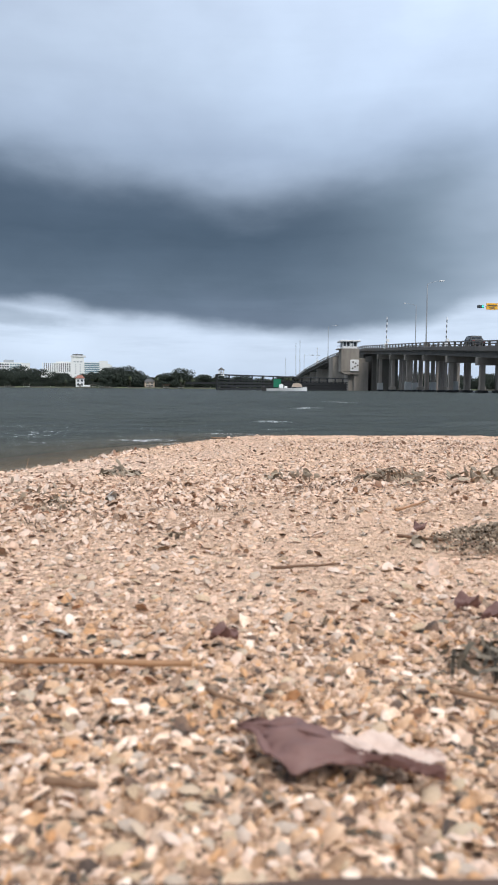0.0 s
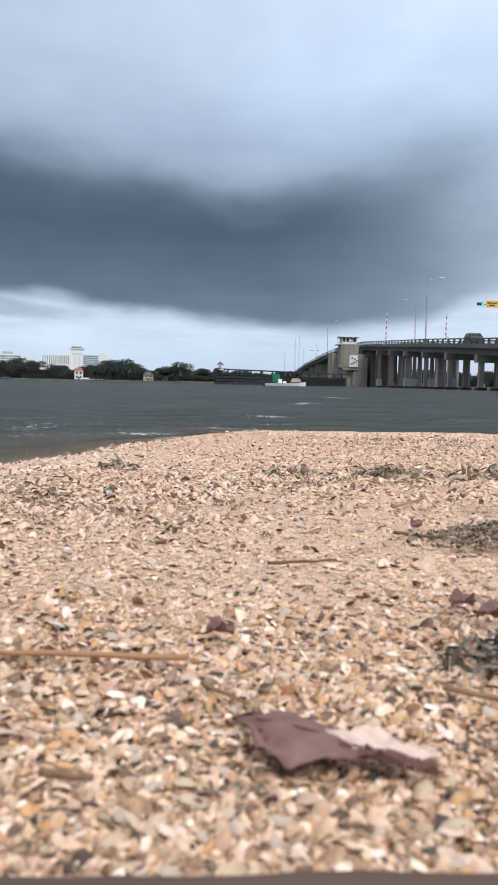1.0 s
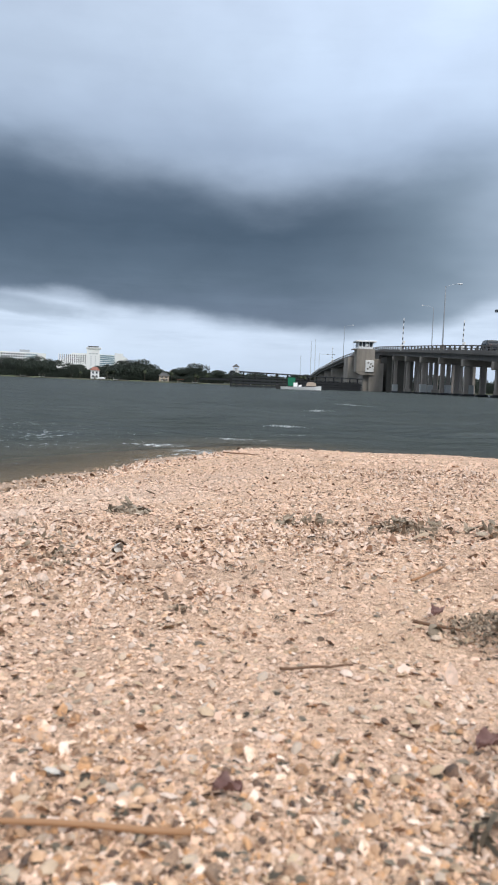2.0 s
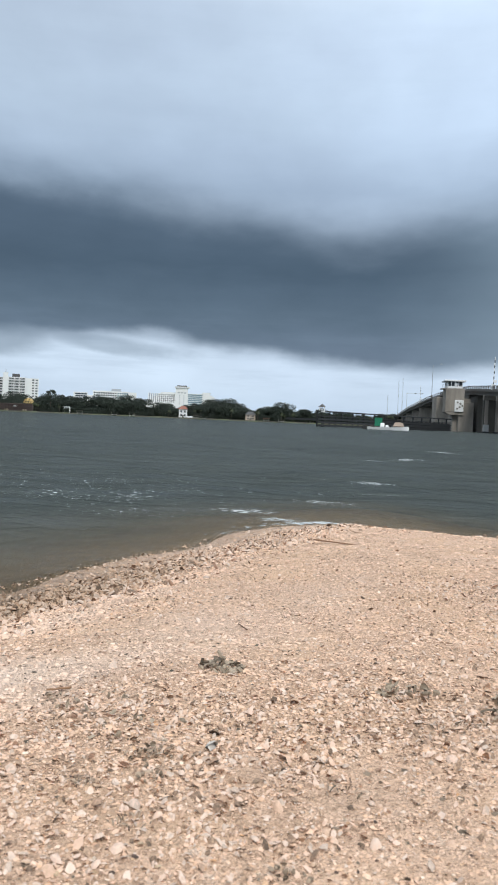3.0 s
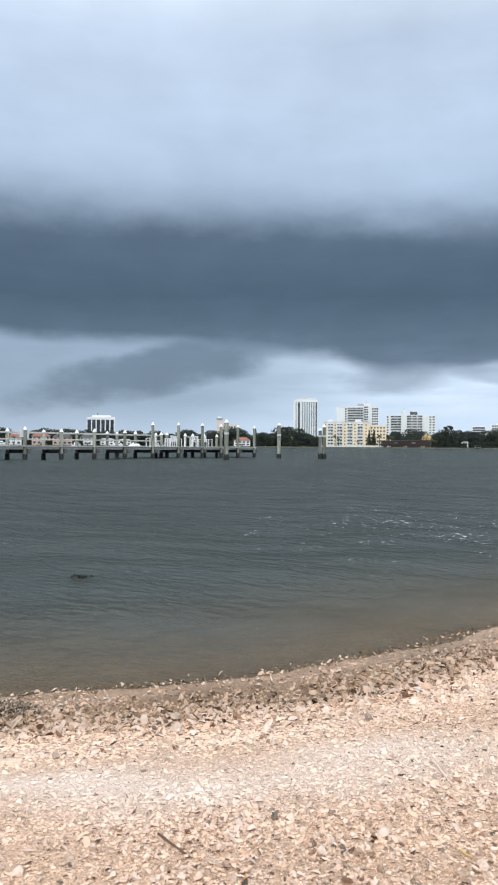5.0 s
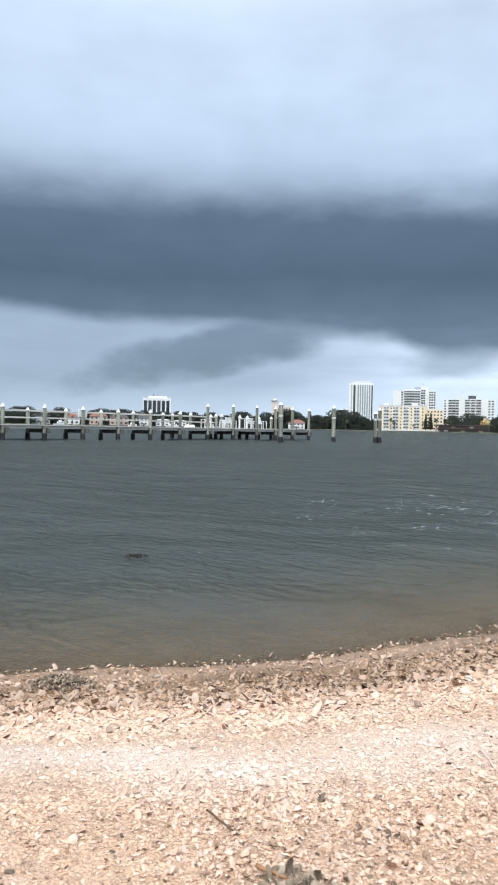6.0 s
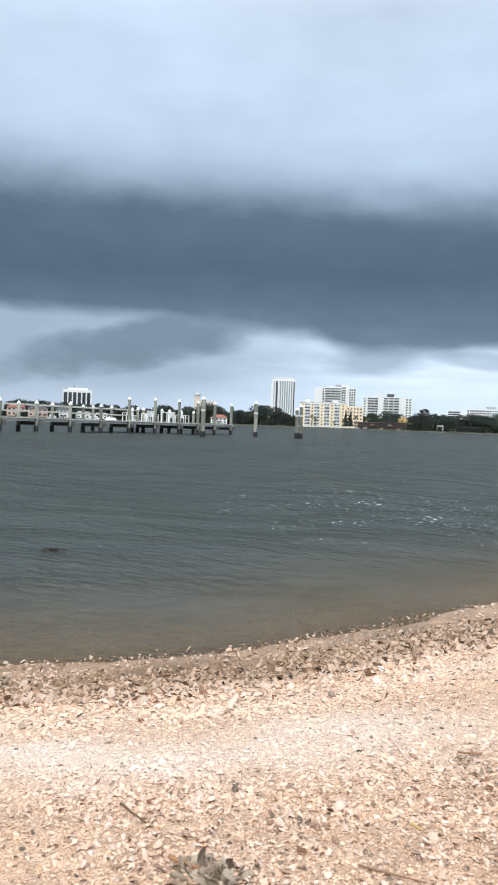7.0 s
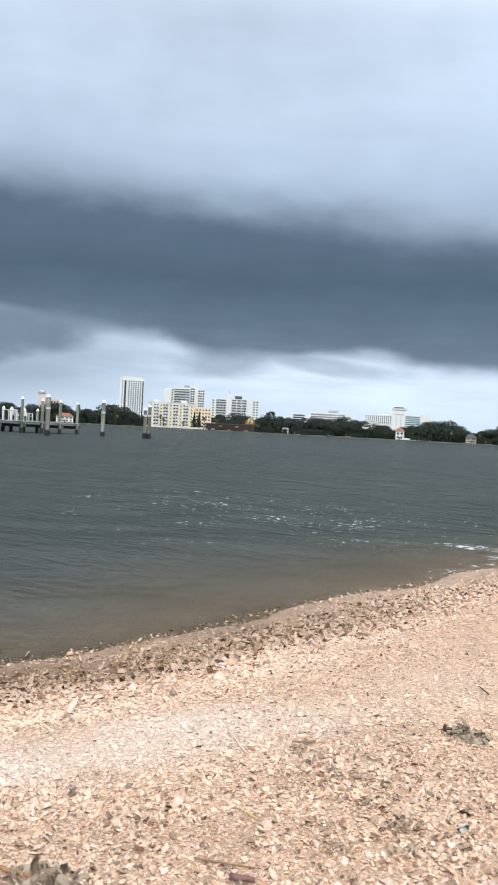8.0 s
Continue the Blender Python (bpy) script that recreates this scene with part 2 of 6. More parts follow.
M = dict(
    white_wall=surf("white_stucco", [(0.68, 0.69, 0.70), (0.81, 0.82, 0.82)], 0.15, 0.3, 0.8, 0),
    cream_wall=surf("yellow_stucco", [(0.78, 0.635, 0.43), (0.84, 0.72, 0.53)], 0.15, 0.3, 0.8, 0),
    pink_wall=surf("pink_stucco", [(0.52, 0.36, 0.30), (0.62, 0.45, 0.38)], 0.15, 0.3, 0.8, 0),
    rose_wall=surf("faded_rose_stucco", [(0.60, 0.50, 0.46), (0.70, 0.60, 0.555)], 0.15, 0.3, 0.8, 0),
    grey_wall=surf("grey_render", [(0.30, 0.33, 0.36), (0.42, 0.45, 0.48)], 0.15, 0.3, 0.8, 0),
    slab=surf("pale_slab", [(0.55, 0.56, 0.57), (0.72, 0.73, 0.74)], 0.2, 0.3, 0.8, 0),
    glass=surf("dark_glazing", [(0.015, 0.02, 0.027), (0.06, 0.075, 0.09)], 0.3, 0.3, 0.3, 0, by="object"),
    blue_glass=surf("blue_glazing", [(0.10, 0.17, 0.22), (0.2, 0.3, 0.36)], 0.3, 0.3, 0.2, 0, by="object"),
    tile_roof=surf("terracotta_roof", [(0.20, 0.07, 0.05), (0.31, 0.14, 0.10)], 0.6, 0.3, 0.8, 0),
    rust_brown=surf("weathered_brown_timber", [(0.10, 0.075, 0.07), (0.19, 0.145, 0.135)], 0.8, 0.3, 0.8, 0, by="object"),
    gold=surf("ochre_thatch", [(0.42, 0.29, 0.10), (0.55, 0.40, 0.17)], 0.6, 0.3, 0.7, 0),
    dark_roof=surf("dark_roofing", [(0.05, 0.05, 0.055), (0.1, 0.1, 0.1)], 0.6, 0.3, 0.8, 0),
    leaf=surf("oak_foliage", [(0.018, 0.026, 0.022), (0.028, 0.040, 0.030), (0.042, 0.058, 0.041)], 0.25, 0.3, 0.75, 0, by="island"),
    palm=surf("palm_foliage", [(0.03, 0.045, 0.02), (0.08, 0.10, 0.04)], 0.5, 0.3, 0.7, 0, by="island"),
    bark=surf("grey_bark", [(0.05, 0.04, 0.03), (0.13, 0.11, 0.09)], 3, 0.3, 0.9, 0.3),
    lawn=surf("lawn", [(0.05, 0.08, 0.025), (0.10, 0.13, 0.05)], 0.1, 0.2, 0.9, 0),
    concrete=surf("weathered_concrete", [(0.14, 0.122, 0.105), (0.26, 0.235, 0.205), (0.36, 0.335, 0.30)], 0.9, 0.2, 0.85, 0.3, 0.02, 0.7, stretch=(1, 1, 0.3)),
    rail_concrete=surf("dark_concrete", [(0.07, 0.065, 0.06), (0.14, 0.13, 0.12), (0.21, 0.2, 0.18)], 0.9, 0.2, 0.85, 0.3, 0.02, 0.7, stretch=(1, 1, 0.3)),
    pale_concrete=surf("patched_concrete", [(0.3, 0.31, 0.31), (0.5, 0.51, 0.51)], 1.0, 0.2, 0.85, 0.2, 0.01),
    asphalt=surf("asphalt", [(0.035, 0.035, 0.037), (0.07, 0.07, 0.07)], 6, 0.1, 0.9, 0.3),
    tar=surf("creosoted_timber", [(0.010, 0.011, 0.013), (0.035, 0.037, 0.04)], 2, 0.2, 0.8, 0.3, stretch=(0.3, 0.3, 1)),
    steel=surf("galvanised_steel", [(0.32, 0.34, 0.36), (0.5, 0.52, 0.54)], 3, 0.2, 0.45, 0.05, metal=0.6),
    white_paint=surf("white_paint", [(0.68, 0.69, 0.70), (0.82, 0.83, 0.83)], 4, 0.2, 0.5, 0.05),
    black_paint=surf("black_paint", [(0.01, 0.01, 0.012), (0.03, 0.03, 0.03)], 4, 0.2, 0.4, 0.05),
    red_paint=surf("red_paint", [(0.35, 0.03, 0.02), (0.5, 0.06, 0.04)], 4, 0.2, 0.5, 0.05),
    green_paint=surf("green_board", [(0.0, 0.14, 0.07), (0.01, 0.20, 0.11)], 3, 0.2, 0.5, 0.05),
    yellow_paint=surf("amber_sign", [(0.75, 0.36, 0.01), (0.85, 0.45, 0.02)], 3, 0.2, 0.5, 0.02),
    canvas=surf("beige_canvas", [(0.42, 0.33, 0.26), (0.58, 0.47, 0.38)], 3, 0.2, 0.9, 0.2),
    pile=surf("weathered_piling", [(0.05, 0.055, 0.045), (0.17, 0.18, 0.145), (0.50, 0.50, 0.44)], 4.0, 0.3, 0.85, 0.4, 0.02, 1.1, stretch=(1, 1, 0.15)),
    sleeve=surf("black_pile_wrap", [(0.008, 0.008, 0.009), (0.03, 0.03, 0.03)], 3, 0.25, 0.5, 0.2),
    deck=surf("grey_deck_board", [(0.42, 0.41, 0.38), (0.66, 0.65, 0.61)], 3, 0.25, 0.85, 0.3, stretch=(1, 0.2, 1)),
    # stained timber tone; the bridge's bay blocks use it as painted shade
    under=surf("stained_shaded_beam", [(0.07, 0.065, 0.055), (0.15, 0.14, 0.12)], 3, 0.25, 0.85, 0.3),
    car=surf("dark_car_paint", [(0.012, 0.014, 0.018), (0.02, 0.022, 0.027)], 2, 0.2, 0.2, 0),
    tyre=surf("tyre_rubber", [(0.012, 0.012, 0.012), (0.03, 0.03, 0.03)], 5, 0.2, 0.8, 0.1),
    shell=surf("shell_mix", [(0.22, 0.15, 0.105), (0.52, 0.355, 0.245), (0.66, 0.465, 0.335), (0.69, 0.49, 0.36), (0.71, 0.51, 0.38), (0.72, 0.55, 0.43), (0.64, 0.43, 0.29), (0.54, 0.42, 0.335), (0.74, 0.51, 0.385), (0.78, 0.64, 0.53)], 260, 0.2, 0.75, 0.35, 0.0015, 0.9, by="island", zones=0.88),
    coarse=surf("coarse_shell_mix", [(0.05, 0.035, 0.028), (0.17, 0.105, 0.07), (0.36, 0.23, 0.14), (0.52, 0.35, 0.22), (0.68, 0.49, 0.345), (0.40, 0.305, 0.24), (0.58, 0.34, 0.17), (0.20, 0.12, 0.07), (0.70, 0.51, 0.37), (0.86, 0.75, 0.65)], 260, 0.2, 0.7, 0.4, 0.0015, 0.9, by="island", zones=0.88),
    crust=surf("broken_shell_crust", [(0.10, 0.072, 0.05), (0.32, 0.225, 0.16), (0.55, 0.40, 0.30), (0.66, 0.495, 0.39), (0.60, 0.505, 0.435), (0.43, 0.36, 0.305), (0.66, 0.51, 0.42), (0.68, 0.58, 0.51), (0.52, 0.375, 0.265), (0.22, 0.16, 0.115)], 260, 0.2, 0.75, 0.35, 0.0015, 0.9, by="island", zones=0.6),
    sodden=surf("sodden_weed", [(0.008, 0.008, 0.007), (0.022, 0.021, 0.017), (0.045, 0.042, 0.032)], 40, 0.3, 0.7, 0.4, 0.003, 0.7, by="island"),
    driftwood=surf("brown_driftwood", [(0.03, 0.018, 0.013), (0.075, 0.045, 0.034), (0.13, 0.085, 0.065)], 30, 0.3, 0.8, 0.4, 0.002, 0.9, stretch=(0.08, 1, 1)),
    white_shell=surf("bleached_shell", [(0.50, 0.46, 0.41), (0.66, 0.62, 0.57)], 120, 0.3, 0.6, 0.3, 0.001),
    column=surf("column_concrete", [(0.16, 0.138, 0.12), (0.28, 0.248, 0.22), (0.42, 0.385, 0.35)], 0.9, 0.2, 0.85, 0.3, 0.02, 0.7, stretch=(1, 1, 0.3)),
    shell_one=surf("shell_single", [(0.09, 0.06, 0.045), (0.30, 0.20, 0.13), (0.50, 0.36, 0.23), (0.58, 0.44, 0.32), (0.40, 0.33, 0.29), (0.62, 0.46, 0.27), (0.72, 0.66, 0.60)], 240, 0.3, 0.5, 0.3, 0.002, 0.9, by="object"),
    grey_shell=surf("grey_oyster", [(0.13, 0.10, 0.07), (0.32, 0.255, 0.185), (0.55, 0.455, 0.355)], 110, 0.3, 0.7, 0.5, 0.004, 1.1, by="object"),
    dead_leaf=surf("dead_leaf", [(0.08, 0.036, 0.029), (0.165, 0.083, 0.072), (0.27, 0.155, 0.135)], 70, 0.3, 0.55, 0.4, 0.002),
    bark_strip=surf("pale_bark_strip", [(0.34, 0.23, 0.19), (0.64, 0.49, 0.42), (0.80, 0.68, 0.60)], 220, 0.3, 0.7, 0.4, 0.002),
    reed=surf("dry_reed", [(0.16, 0.07, 0.03), (0.33, 0.175, 0.085), (0.43, 0.26, 0.14)], 60, 0.3, 0.6, 0.2, 0.001, stretch=(0.1, 1, 1)),
    twig=surf("dry_twig", [(0.06, 0.035, 0.02), (0.17, 0.095, 0.055), (0.36, 0.22, 0.13)], 60, 0.3, 0.8, 0.3, 0.001, by="object"),
    mound=surf("gritty_weed", [(0.10, 0.078, 0.055), (0.24, 0.185, 0.135), (0.42, 0.325, 0.24)], 40, 0.3, 0.9, 0.4, 0.003, 0.7, by="island"),
    wrack=surf("dark_wrack", [(0.035, 0.028, 0.02), (0.11, 0.09, 0.065), (0.2, 0.165, 0.125)], 40, 0.3, 0.85, 0.4, 0.003, 0.7, by="island"),
)

# lit green traffic lens
lens_mat, lt, lb = material("green_lens")
lb.inputs["Base Color"].default_value = (0.0, 0.5, 0.35, 1)
lb.inputs["Emission Color"].default_value = (0.05, 1.0, 0.75, 1)
lb.inputs["Emission Strength"].default_value = 1.2

# ---------------------------------------------------------------- the shape of the shore
WATERLINE = [(-12, -9), (-5.2, -2.0), (-3.4, 0.2), (-2.25, 1.58), (-1.89, 2.05), (-1.66, 2.42), (-1.43, 3.0), (-1.25, 3.65), (-0.92, 4.5), (-0.68, 5.15),
             (-0.40, 5.80), (0.0, 6.08), (0.3, 6.1), (0.64, 5.92), (1.03, 5.72), (1.66, 5.58), (3.0, 5.4), (9.0, 5.0), (40, -8), (120, -60)]


def inland(x, y):
    """Distance from the waterline, positive on the beach."""
    x, y = np.asarray(x, float), np.asarray(y, float)
    best, sign = np.full(x.shape, 1e9), np.ones(x.shape)
    for (ax, ay), (bx_, by_) in zip(WATERLINE, WATERLINE[1:]):
        dx, dy = bx_ - ax, by_ - ay
        s = np.clip(((x - ax) * dx + (y - ay) * dy) / (dx * dx + dy * dy), 0, 1)
        px, py = x - ax - s * dx, y - ay - s * dy
        d = np.hypot(px, py)
        near = d < best
        sign = np.where(near, np.where(dx * py - dy * px < 0, 1.0, -1.0), sign)
        best = np.minimum(best, d)
    return best * sign


def ripple(x, y):
    return (np.sin(3.1 * x + 1.7 * y) * np.cos(2.3 * y - 1.1 * x + 1) + 0.6 * np.sin(7.3 * x - 4.9 * y + 2) * np.cos(6.1 * y + 3.3 * x)
            + 0.35 * np.sin(17 * x + 9 * y) * np.cos(15 * y - 11 * x + 0.5))


FAR = 596.0                                  # metres to the far bank


def ground(x, y):
    x, y = np.asarray(x, float), np.asarray(y, float)
    d = inland(x, y) + 0.028 * np.sin(2.9 * x + 4.1 * y) + 0.022 * np.sin(9 * x - 7 * y)
    up = np.maximum(d, 0)
    z = 0.258 * (1 - np.exp(-(up / 0.98) ** 2.1)) + 0.004 * np.minimum(up, 0.5)
    cap = 0.262 - 0.062 * (y - 3.05)
    z = np.where((y > 2.6) & (d > 0), -np.log(np.exp(-60 * z) + np.exp(-60 * np.maximum(cap, 0.01))) / 60, z)
    lumps = np.sin(21 * x + 8 * y + 1.3 * np.sin(13 * y)) * np.cos(24 * y - 9 * x) + 0.6 * np.sin(47 * x - 15 * y) * np.cos(43 * y + 19 * x + 1)
    z = np.where(d > 0, z + (0.006 * ripple(x, y) + 0.0026 * lumps * np.clip((y - 0.55) / 0.4, 0, 1)) * np.clip(up * 1.5, 0, 1), z)
    # the spit runs on under water as a shoal
    shoal = np.exp(-((x - 0.15 - 0.06 * (y - 6)) / 1.0) ** 2) * np.clip((y - 5.4) / 0.6, 0, 1) * np.exp(-np.maximum(y - 6, 0) / 5.0)
    z = np.where(d <= 0, np.maximum(-0.055 * -d * (1 + 0.45 * -np.minimum(d, 0)), -3.0) * (1 - 0.85 * shoal), z)
    r = np.hypot(x, y)
    return np.where(r > FAR, np.minimum(-3 + (r - FAR) * 1.5, 0.9), z)


def grid_polar(name, cx0, cy0, radii, turns, height):
    """A round sheet whose rings widen outwards."""
    th = np.linspace(0, 2 * np.pi, turns, endpoint=False)
    rx, tx = np.meshgrid(radii, th, indexing="ij")
    x, y = cx0 + rx * np.cos(tx), cy0 + rx * np.sin(tx)
    co = np.stack([x, y, height(x, y)], -1).reshape(-1, 3)
    i, j = np.meshgrid(np.arange(len(radii) - 1), np.arange(turns), indexing="ij")
    k = (j + 1) % turns
    faces = np.stack([i * turns + j, (i + 1) * turns + j, (i + 1) * turns + k, i * turns + k], -1).reshape(-1, 4)
    me = bpy.data.meshes.new(name)
    me.from_pydata(co.tolist(), [], faces.tolist())
    me.shade_smooth()
    return me, co


def drifts(x, y):
    """Drifts of broken shell: thick on the landward left of the spit, thin on its sandy crown."""
    return (np.exp(-((x + 0.3) / 0.3) ** 2 - ((y - 1.25) / 0.3) ** 2) + 0.8 * np.exp(-((x + 0.62) / 0.22) ** 2 - ((y - 0.95) / 0.25) ** 2)
            + 0.7 * np.exp(-((x - 0.25) / 0.35) ** 2 - ((y - 1.5) / 0.24) ** 2) + 0.5 * np.exp(-((x - 0.75) / 0.3) ** 2 - ((y - 2.6) / 0.5) ** 2)
            + 0.5 * np.exp(-((x + 0.05) / 0.3) ** 2 - ((y - 1.05) / 0.2) ** 2))


def bleached(x):
    """How far from the water the bleached band runs: farther towards the spit's tip."""
    return 1.22 + 0.34 * np.clip((x + 1.1) / 1.0, 0, 1)


def set_zones(me, x, y):
    d = inland(x, y) + 0.05 * ripple(x * 1.3, y * 1.3)
    wet_ = np.interp(d, [-0.2, -0.03, 0.02, 0.09, 0.17, 0.25, 0.55, 0.8], [0.15, 0.35, 0.7, 0.5, 0.5, 1.0, 1.0, 0.0]) * np.clip((4.8 - y) / 1.6, 0.25, 1)
    mid = bleached(x)
    # where the sand is darkened as crevice shade beneath heaped shell
    crevice_shade = np.clip(drifts(x, y), 0, 1) * (d > 0.9) * (1 - np.exp(-((d - mid) / 0.15) ** 2))
    me.attributes.new("crevice_shade", "FLOAT", "POINT").data.foreach_set("value", crevice_shade.astype(np.float32))
    fray = 0.75 + 0.25 * np.sin(5.1 * x + 2.3 * y) * np.cos(7.7 * y - 2.9 * x)
    pale_ = fray * (0.85 * np.exp(-((d - mid) / 0.12) ** 2) * np.clip((0.05 - x) / 0.9, 0.15, 1) + 0.2 * np.exp(-((d - 0.95) / 0.1) ** 2)) * np.clip((3.4 - y) / 0.9, 0, 1)
    me.attributes.new("wet", "FLOAT", "POINT").data.foreach_set("value", wet_.astype(np.float32))
    me.attributes.new("pale", "FLOAT", "POINT").data.foreach_set("value", pale_.astype(np.float32))


def link(me, mat):
    me.materials.append(mat)
    return me


# ground: sand and shell grit by the water, silt on the bed, turf on the far bank
gm, t, b = material("shell_sand")
geo = t.nodes.new("ShaderNodeNewGeometry")
pos = t.nodes.new("ShaderNodeSeparateXYZ")
t.links.new(geo.outputs["Position"], pos.inputs[0])
g1 = cloud_noise(t, geo.outputs["Position"], 180.0, 4.0, 0.7)
g2 = cloud_noise(t, geo.outputs["Position"], 7.0, 4.0, 0.6)
g3 = cloud_noise(t, geo.outputs["Position"], 1.3, 3.0, 0.5)
vor = t.nodes.new("ShaderNodeTexVoronoi")
vor.inputs["Scale"].default_value = 230.0
t.links.new(geo.outputs["Position"], vor.inputs["Vector"])
vs = t.nodes.new("ShaderNodeSeparateColor")
t.links.new(vor.outputs["Color"], vs.inputs[0])
grit = ramp(t, mth(t, "ADD", mth(t, "MULTIPLY", g1, 0.4), mth(t, "MULTIPLY", vs.outputs[0], 0.6)),
            [(0.05, (0.15, 0.10, 0.07)), (0.3, (0.40, 0.275, 0.185)), (0.55, (0.60, 0.425, 0.305)), (0.8, (0.69, 0.50, 0.37)), (1.0, (0.77, 0.62, 0.50))])
tone = step(t, mth(t, "ADD", mth(t, "MULTIPLY", g2, 0.5), mth(t, "MULTIPLY", g3, 0.5)), 0.35, 0.65, 0.15, 0.5)
sand = blend(t, tone, grit, (0.82, 0.61, 0.475))
ochre = step(t, cloud_noise(t, geo.outputs["Position"], 3.4, 4.0, 0.6), 0.45, 0.66, 0.0, 0.5)
sand = blend(t, ochre, sand, blend(t, g1, (0.58, 0.40, 0.25), (0.78, 0.57, 0.40)))
# dark brown flecks painted in for the shaded gaps among shells
gap_shade = step(t, mth(t, "ADD", mth(t, "MULTIPLY", cloud_noise(t, geo.outputs["Position"], 75.0, 5.0, 0.65), 0.7), mth(t, "MULTIPLY", cloud_noise(t, geo.outputs["Position"], 5.0, 3.0, 0.5), 0.3)), 0.49, 0.62, 0.0, 0.6)
sand = blend(t, gap_shade, sand, blend(t, g1, (0.24, 0.155, 0.10), (0.46, 0.32, 0.22)))
crumb = cloud_noise(t, geo.outputs["Position"], 34.0, 5.0, 0.62)
patches = cloud_noise(t, geo.outputs["Position"], 4.2, 3.0, 0.5)
# browner sand in the drifts, painting the shadowed crevices between shells
crevice_shade = t.nodes.new("ShaderNodeAttribute")
crevice_shade.attribute_name = "crevice_shade"
crumbs = mth(t, "ADD", crumb, mth(t, "MULTIPLY", crevice_shade.outputs["Fac"], 0.12))
brown = mth(t, "MULTIPLY", step(t, crumbs, 0.5, 0.64, 0.0, 0.42), mth(t, "MAXIMUM", crevice_shade.outputs["Fac"], step(t, patches, 0.4, 0.62, 0.25, 1.0)))
sand = blend(t, brown, sand, blend(t, g1, (0.26, 0.175, 0.115), (0.50, 0.36, 0.25)))
ashen = mth(t, "MULTIPLY", step(t, crumb, 0.34, 0.46, 0.6, 0.0), step(t, patches, 0.38, 0.56, 1.0, 0.2))
sand = blend(t, ashen, sand, blend(t, g1, (0.62, 0.50, 0.41), (0.82, 0.72, 0.63)))
wet = step(t, mth(t, "ADD", pos.outputs[2], mth(t, "MULTIPLY", mth(t, "SUBTRACT", g2, 0.5), 0.02)), 0.0, 0.05, 0.0, 1.0)
sand = blend(t, wet, blend(t, 1.0, sand, (0.77, 0.765, 0.725), "MULTIPLY"), sand)
sand = beach_zones(t, sand)
silt = step(t, pos.outputs[2], -0.25, -0.02)
sand = blend(t, silt, (0.06, 0.055, 0.042), sand)
rad = t.nodes.new("ShaderNodeVectorMath")
rad.operation = "LENGTH"
t.links.new(geo.outputs["Position"], rad.inputs[0])
turf = blend(t, cloud_noise(t, geo.outputs["Position"], 0.06, 4.0), (0.045, 0.06, 0.025), (0.10, 0.12, 0.05))
t.links.new(blend(t, step(t, rad.outputs["Value"], 300.0, 400.0), sand, turf), b.inputs["Base Color"])
t.links.new(step(t, pos.outputs[2], 0.0, 0.06, 0.35, 0.85), b.inputs["Roughness"])
bp = t.nodes.new("ShaderNodeBump")
bp.inputs["Strength"].default_value, bp.inputs["Distance"].default_value = 0.85, 0.007
t.links.new(mth(t, "ADD", mth(t, "ADD", g1, vor.outputs["Distance"]), mth(t, "MULTIPLY", crumb, 2.6)), bp.inputs["Height"])
t.links.new(bp.outputs[0], b.inputs["Normal"])
radii = np.concatenate([[0.0], np.geomspace(0.15, 9.0, 230), np.geomspace(9.3, 585.0, 45), np.linspace(590, 606, 8), np.geomspace(640, 4700, 12)])
me, co = grid_polar("beach_ground", 0.1, 1.2, radii, 420, ground)
set_zones(me, co[:, 0], co[:, 1])
beach = tagged(new("ground", link(me, gm)), "pale pinkish shell-strewn sand spit beside dark water", "beach", kind="structure")

# water: a murky, wind-rippled sheet, clearer where it is only inches deep
WAVES = [(0.55, 1.9, 0.3, 0.9), (0.9, 0.5, 1.7, 0.7), (1.5, 1.2, 4.0, 0.5), (2.6, 0.7, 2.2, 0.34), (3.7, 2.4, 0.8, 0.22), (5.2, 1.5, 5.1, 0.18), (8.6, 2.0, 1.9, 0.10)]


def chop(x, y):
    r = np.hypot(x, y)
    d = -inland(x, y)
    z = np.zeros(x.shape)
    for k, turn, ph, amp in WAVES:
        z += amp * np.sin(k * (x * math.cos(turn) + y * math.sin(turn)) + ph + 0.8 * np.sin(0.31 * k * (x * math.sin(turn) - y * math.cos(turn))))
    return 0.034 * z * np.clip(d / 3.0, 0, 1) * np.clip(120 / (r + 1) - 0.2, 0, 1) + 0.001


wm, t, b = material("murky_water")
t.nodes.remove(b)
geo = t.nodes.new("ShaderNodeNewGeometry")
murk = t.nodes.new("ShaderNodeAttribute")
murk.attribute_name = "depth"
mp = t.nodes.new("ShaderNodeMapping")
t.links.new(geo.outputs["Position"], mp.inputs[0])
mp.inputs["Rotation"].default_value = (0, 0, 0.35)
mp.inputs["Scale"].default_value = (1.0, 1.7, 1.0)
w1 = cloud_noise(t, mp.outputs[0], 2.3, 5.0, 0.62)
w2 = cloud_noise(t, mp.outputs[0], 7.0, 4.0, 0.6)
w3 = cloud_noise(t, mp.outputs[0], 0.12, 4.0, 0.6)
w4 = cloud_noise(t, mp.outputs[0], 0.55, 4.0, 0.6)
bp = t.nodes.new("ShaderNodeBump")
bp.inputs["Strength"].default_value, bp.inputs["Distance"].default_value = 1.0, 0.14
t.links.new(mth(t, "ADD", mth(t, "ADD", w1, mth(t, "MULTIPLY", w2, 0.62)), mth(t, "ADD", mth(t, "MULTIPLY", w3, 5.0), mth(t, "MULTIPLY", w4, 3.2))), bp.inputs["Height"])
body = t.nodes.new("ShaderNodeBsdfDiffuse")
deep = t.nodes.new("ShaderNodeAttribute")
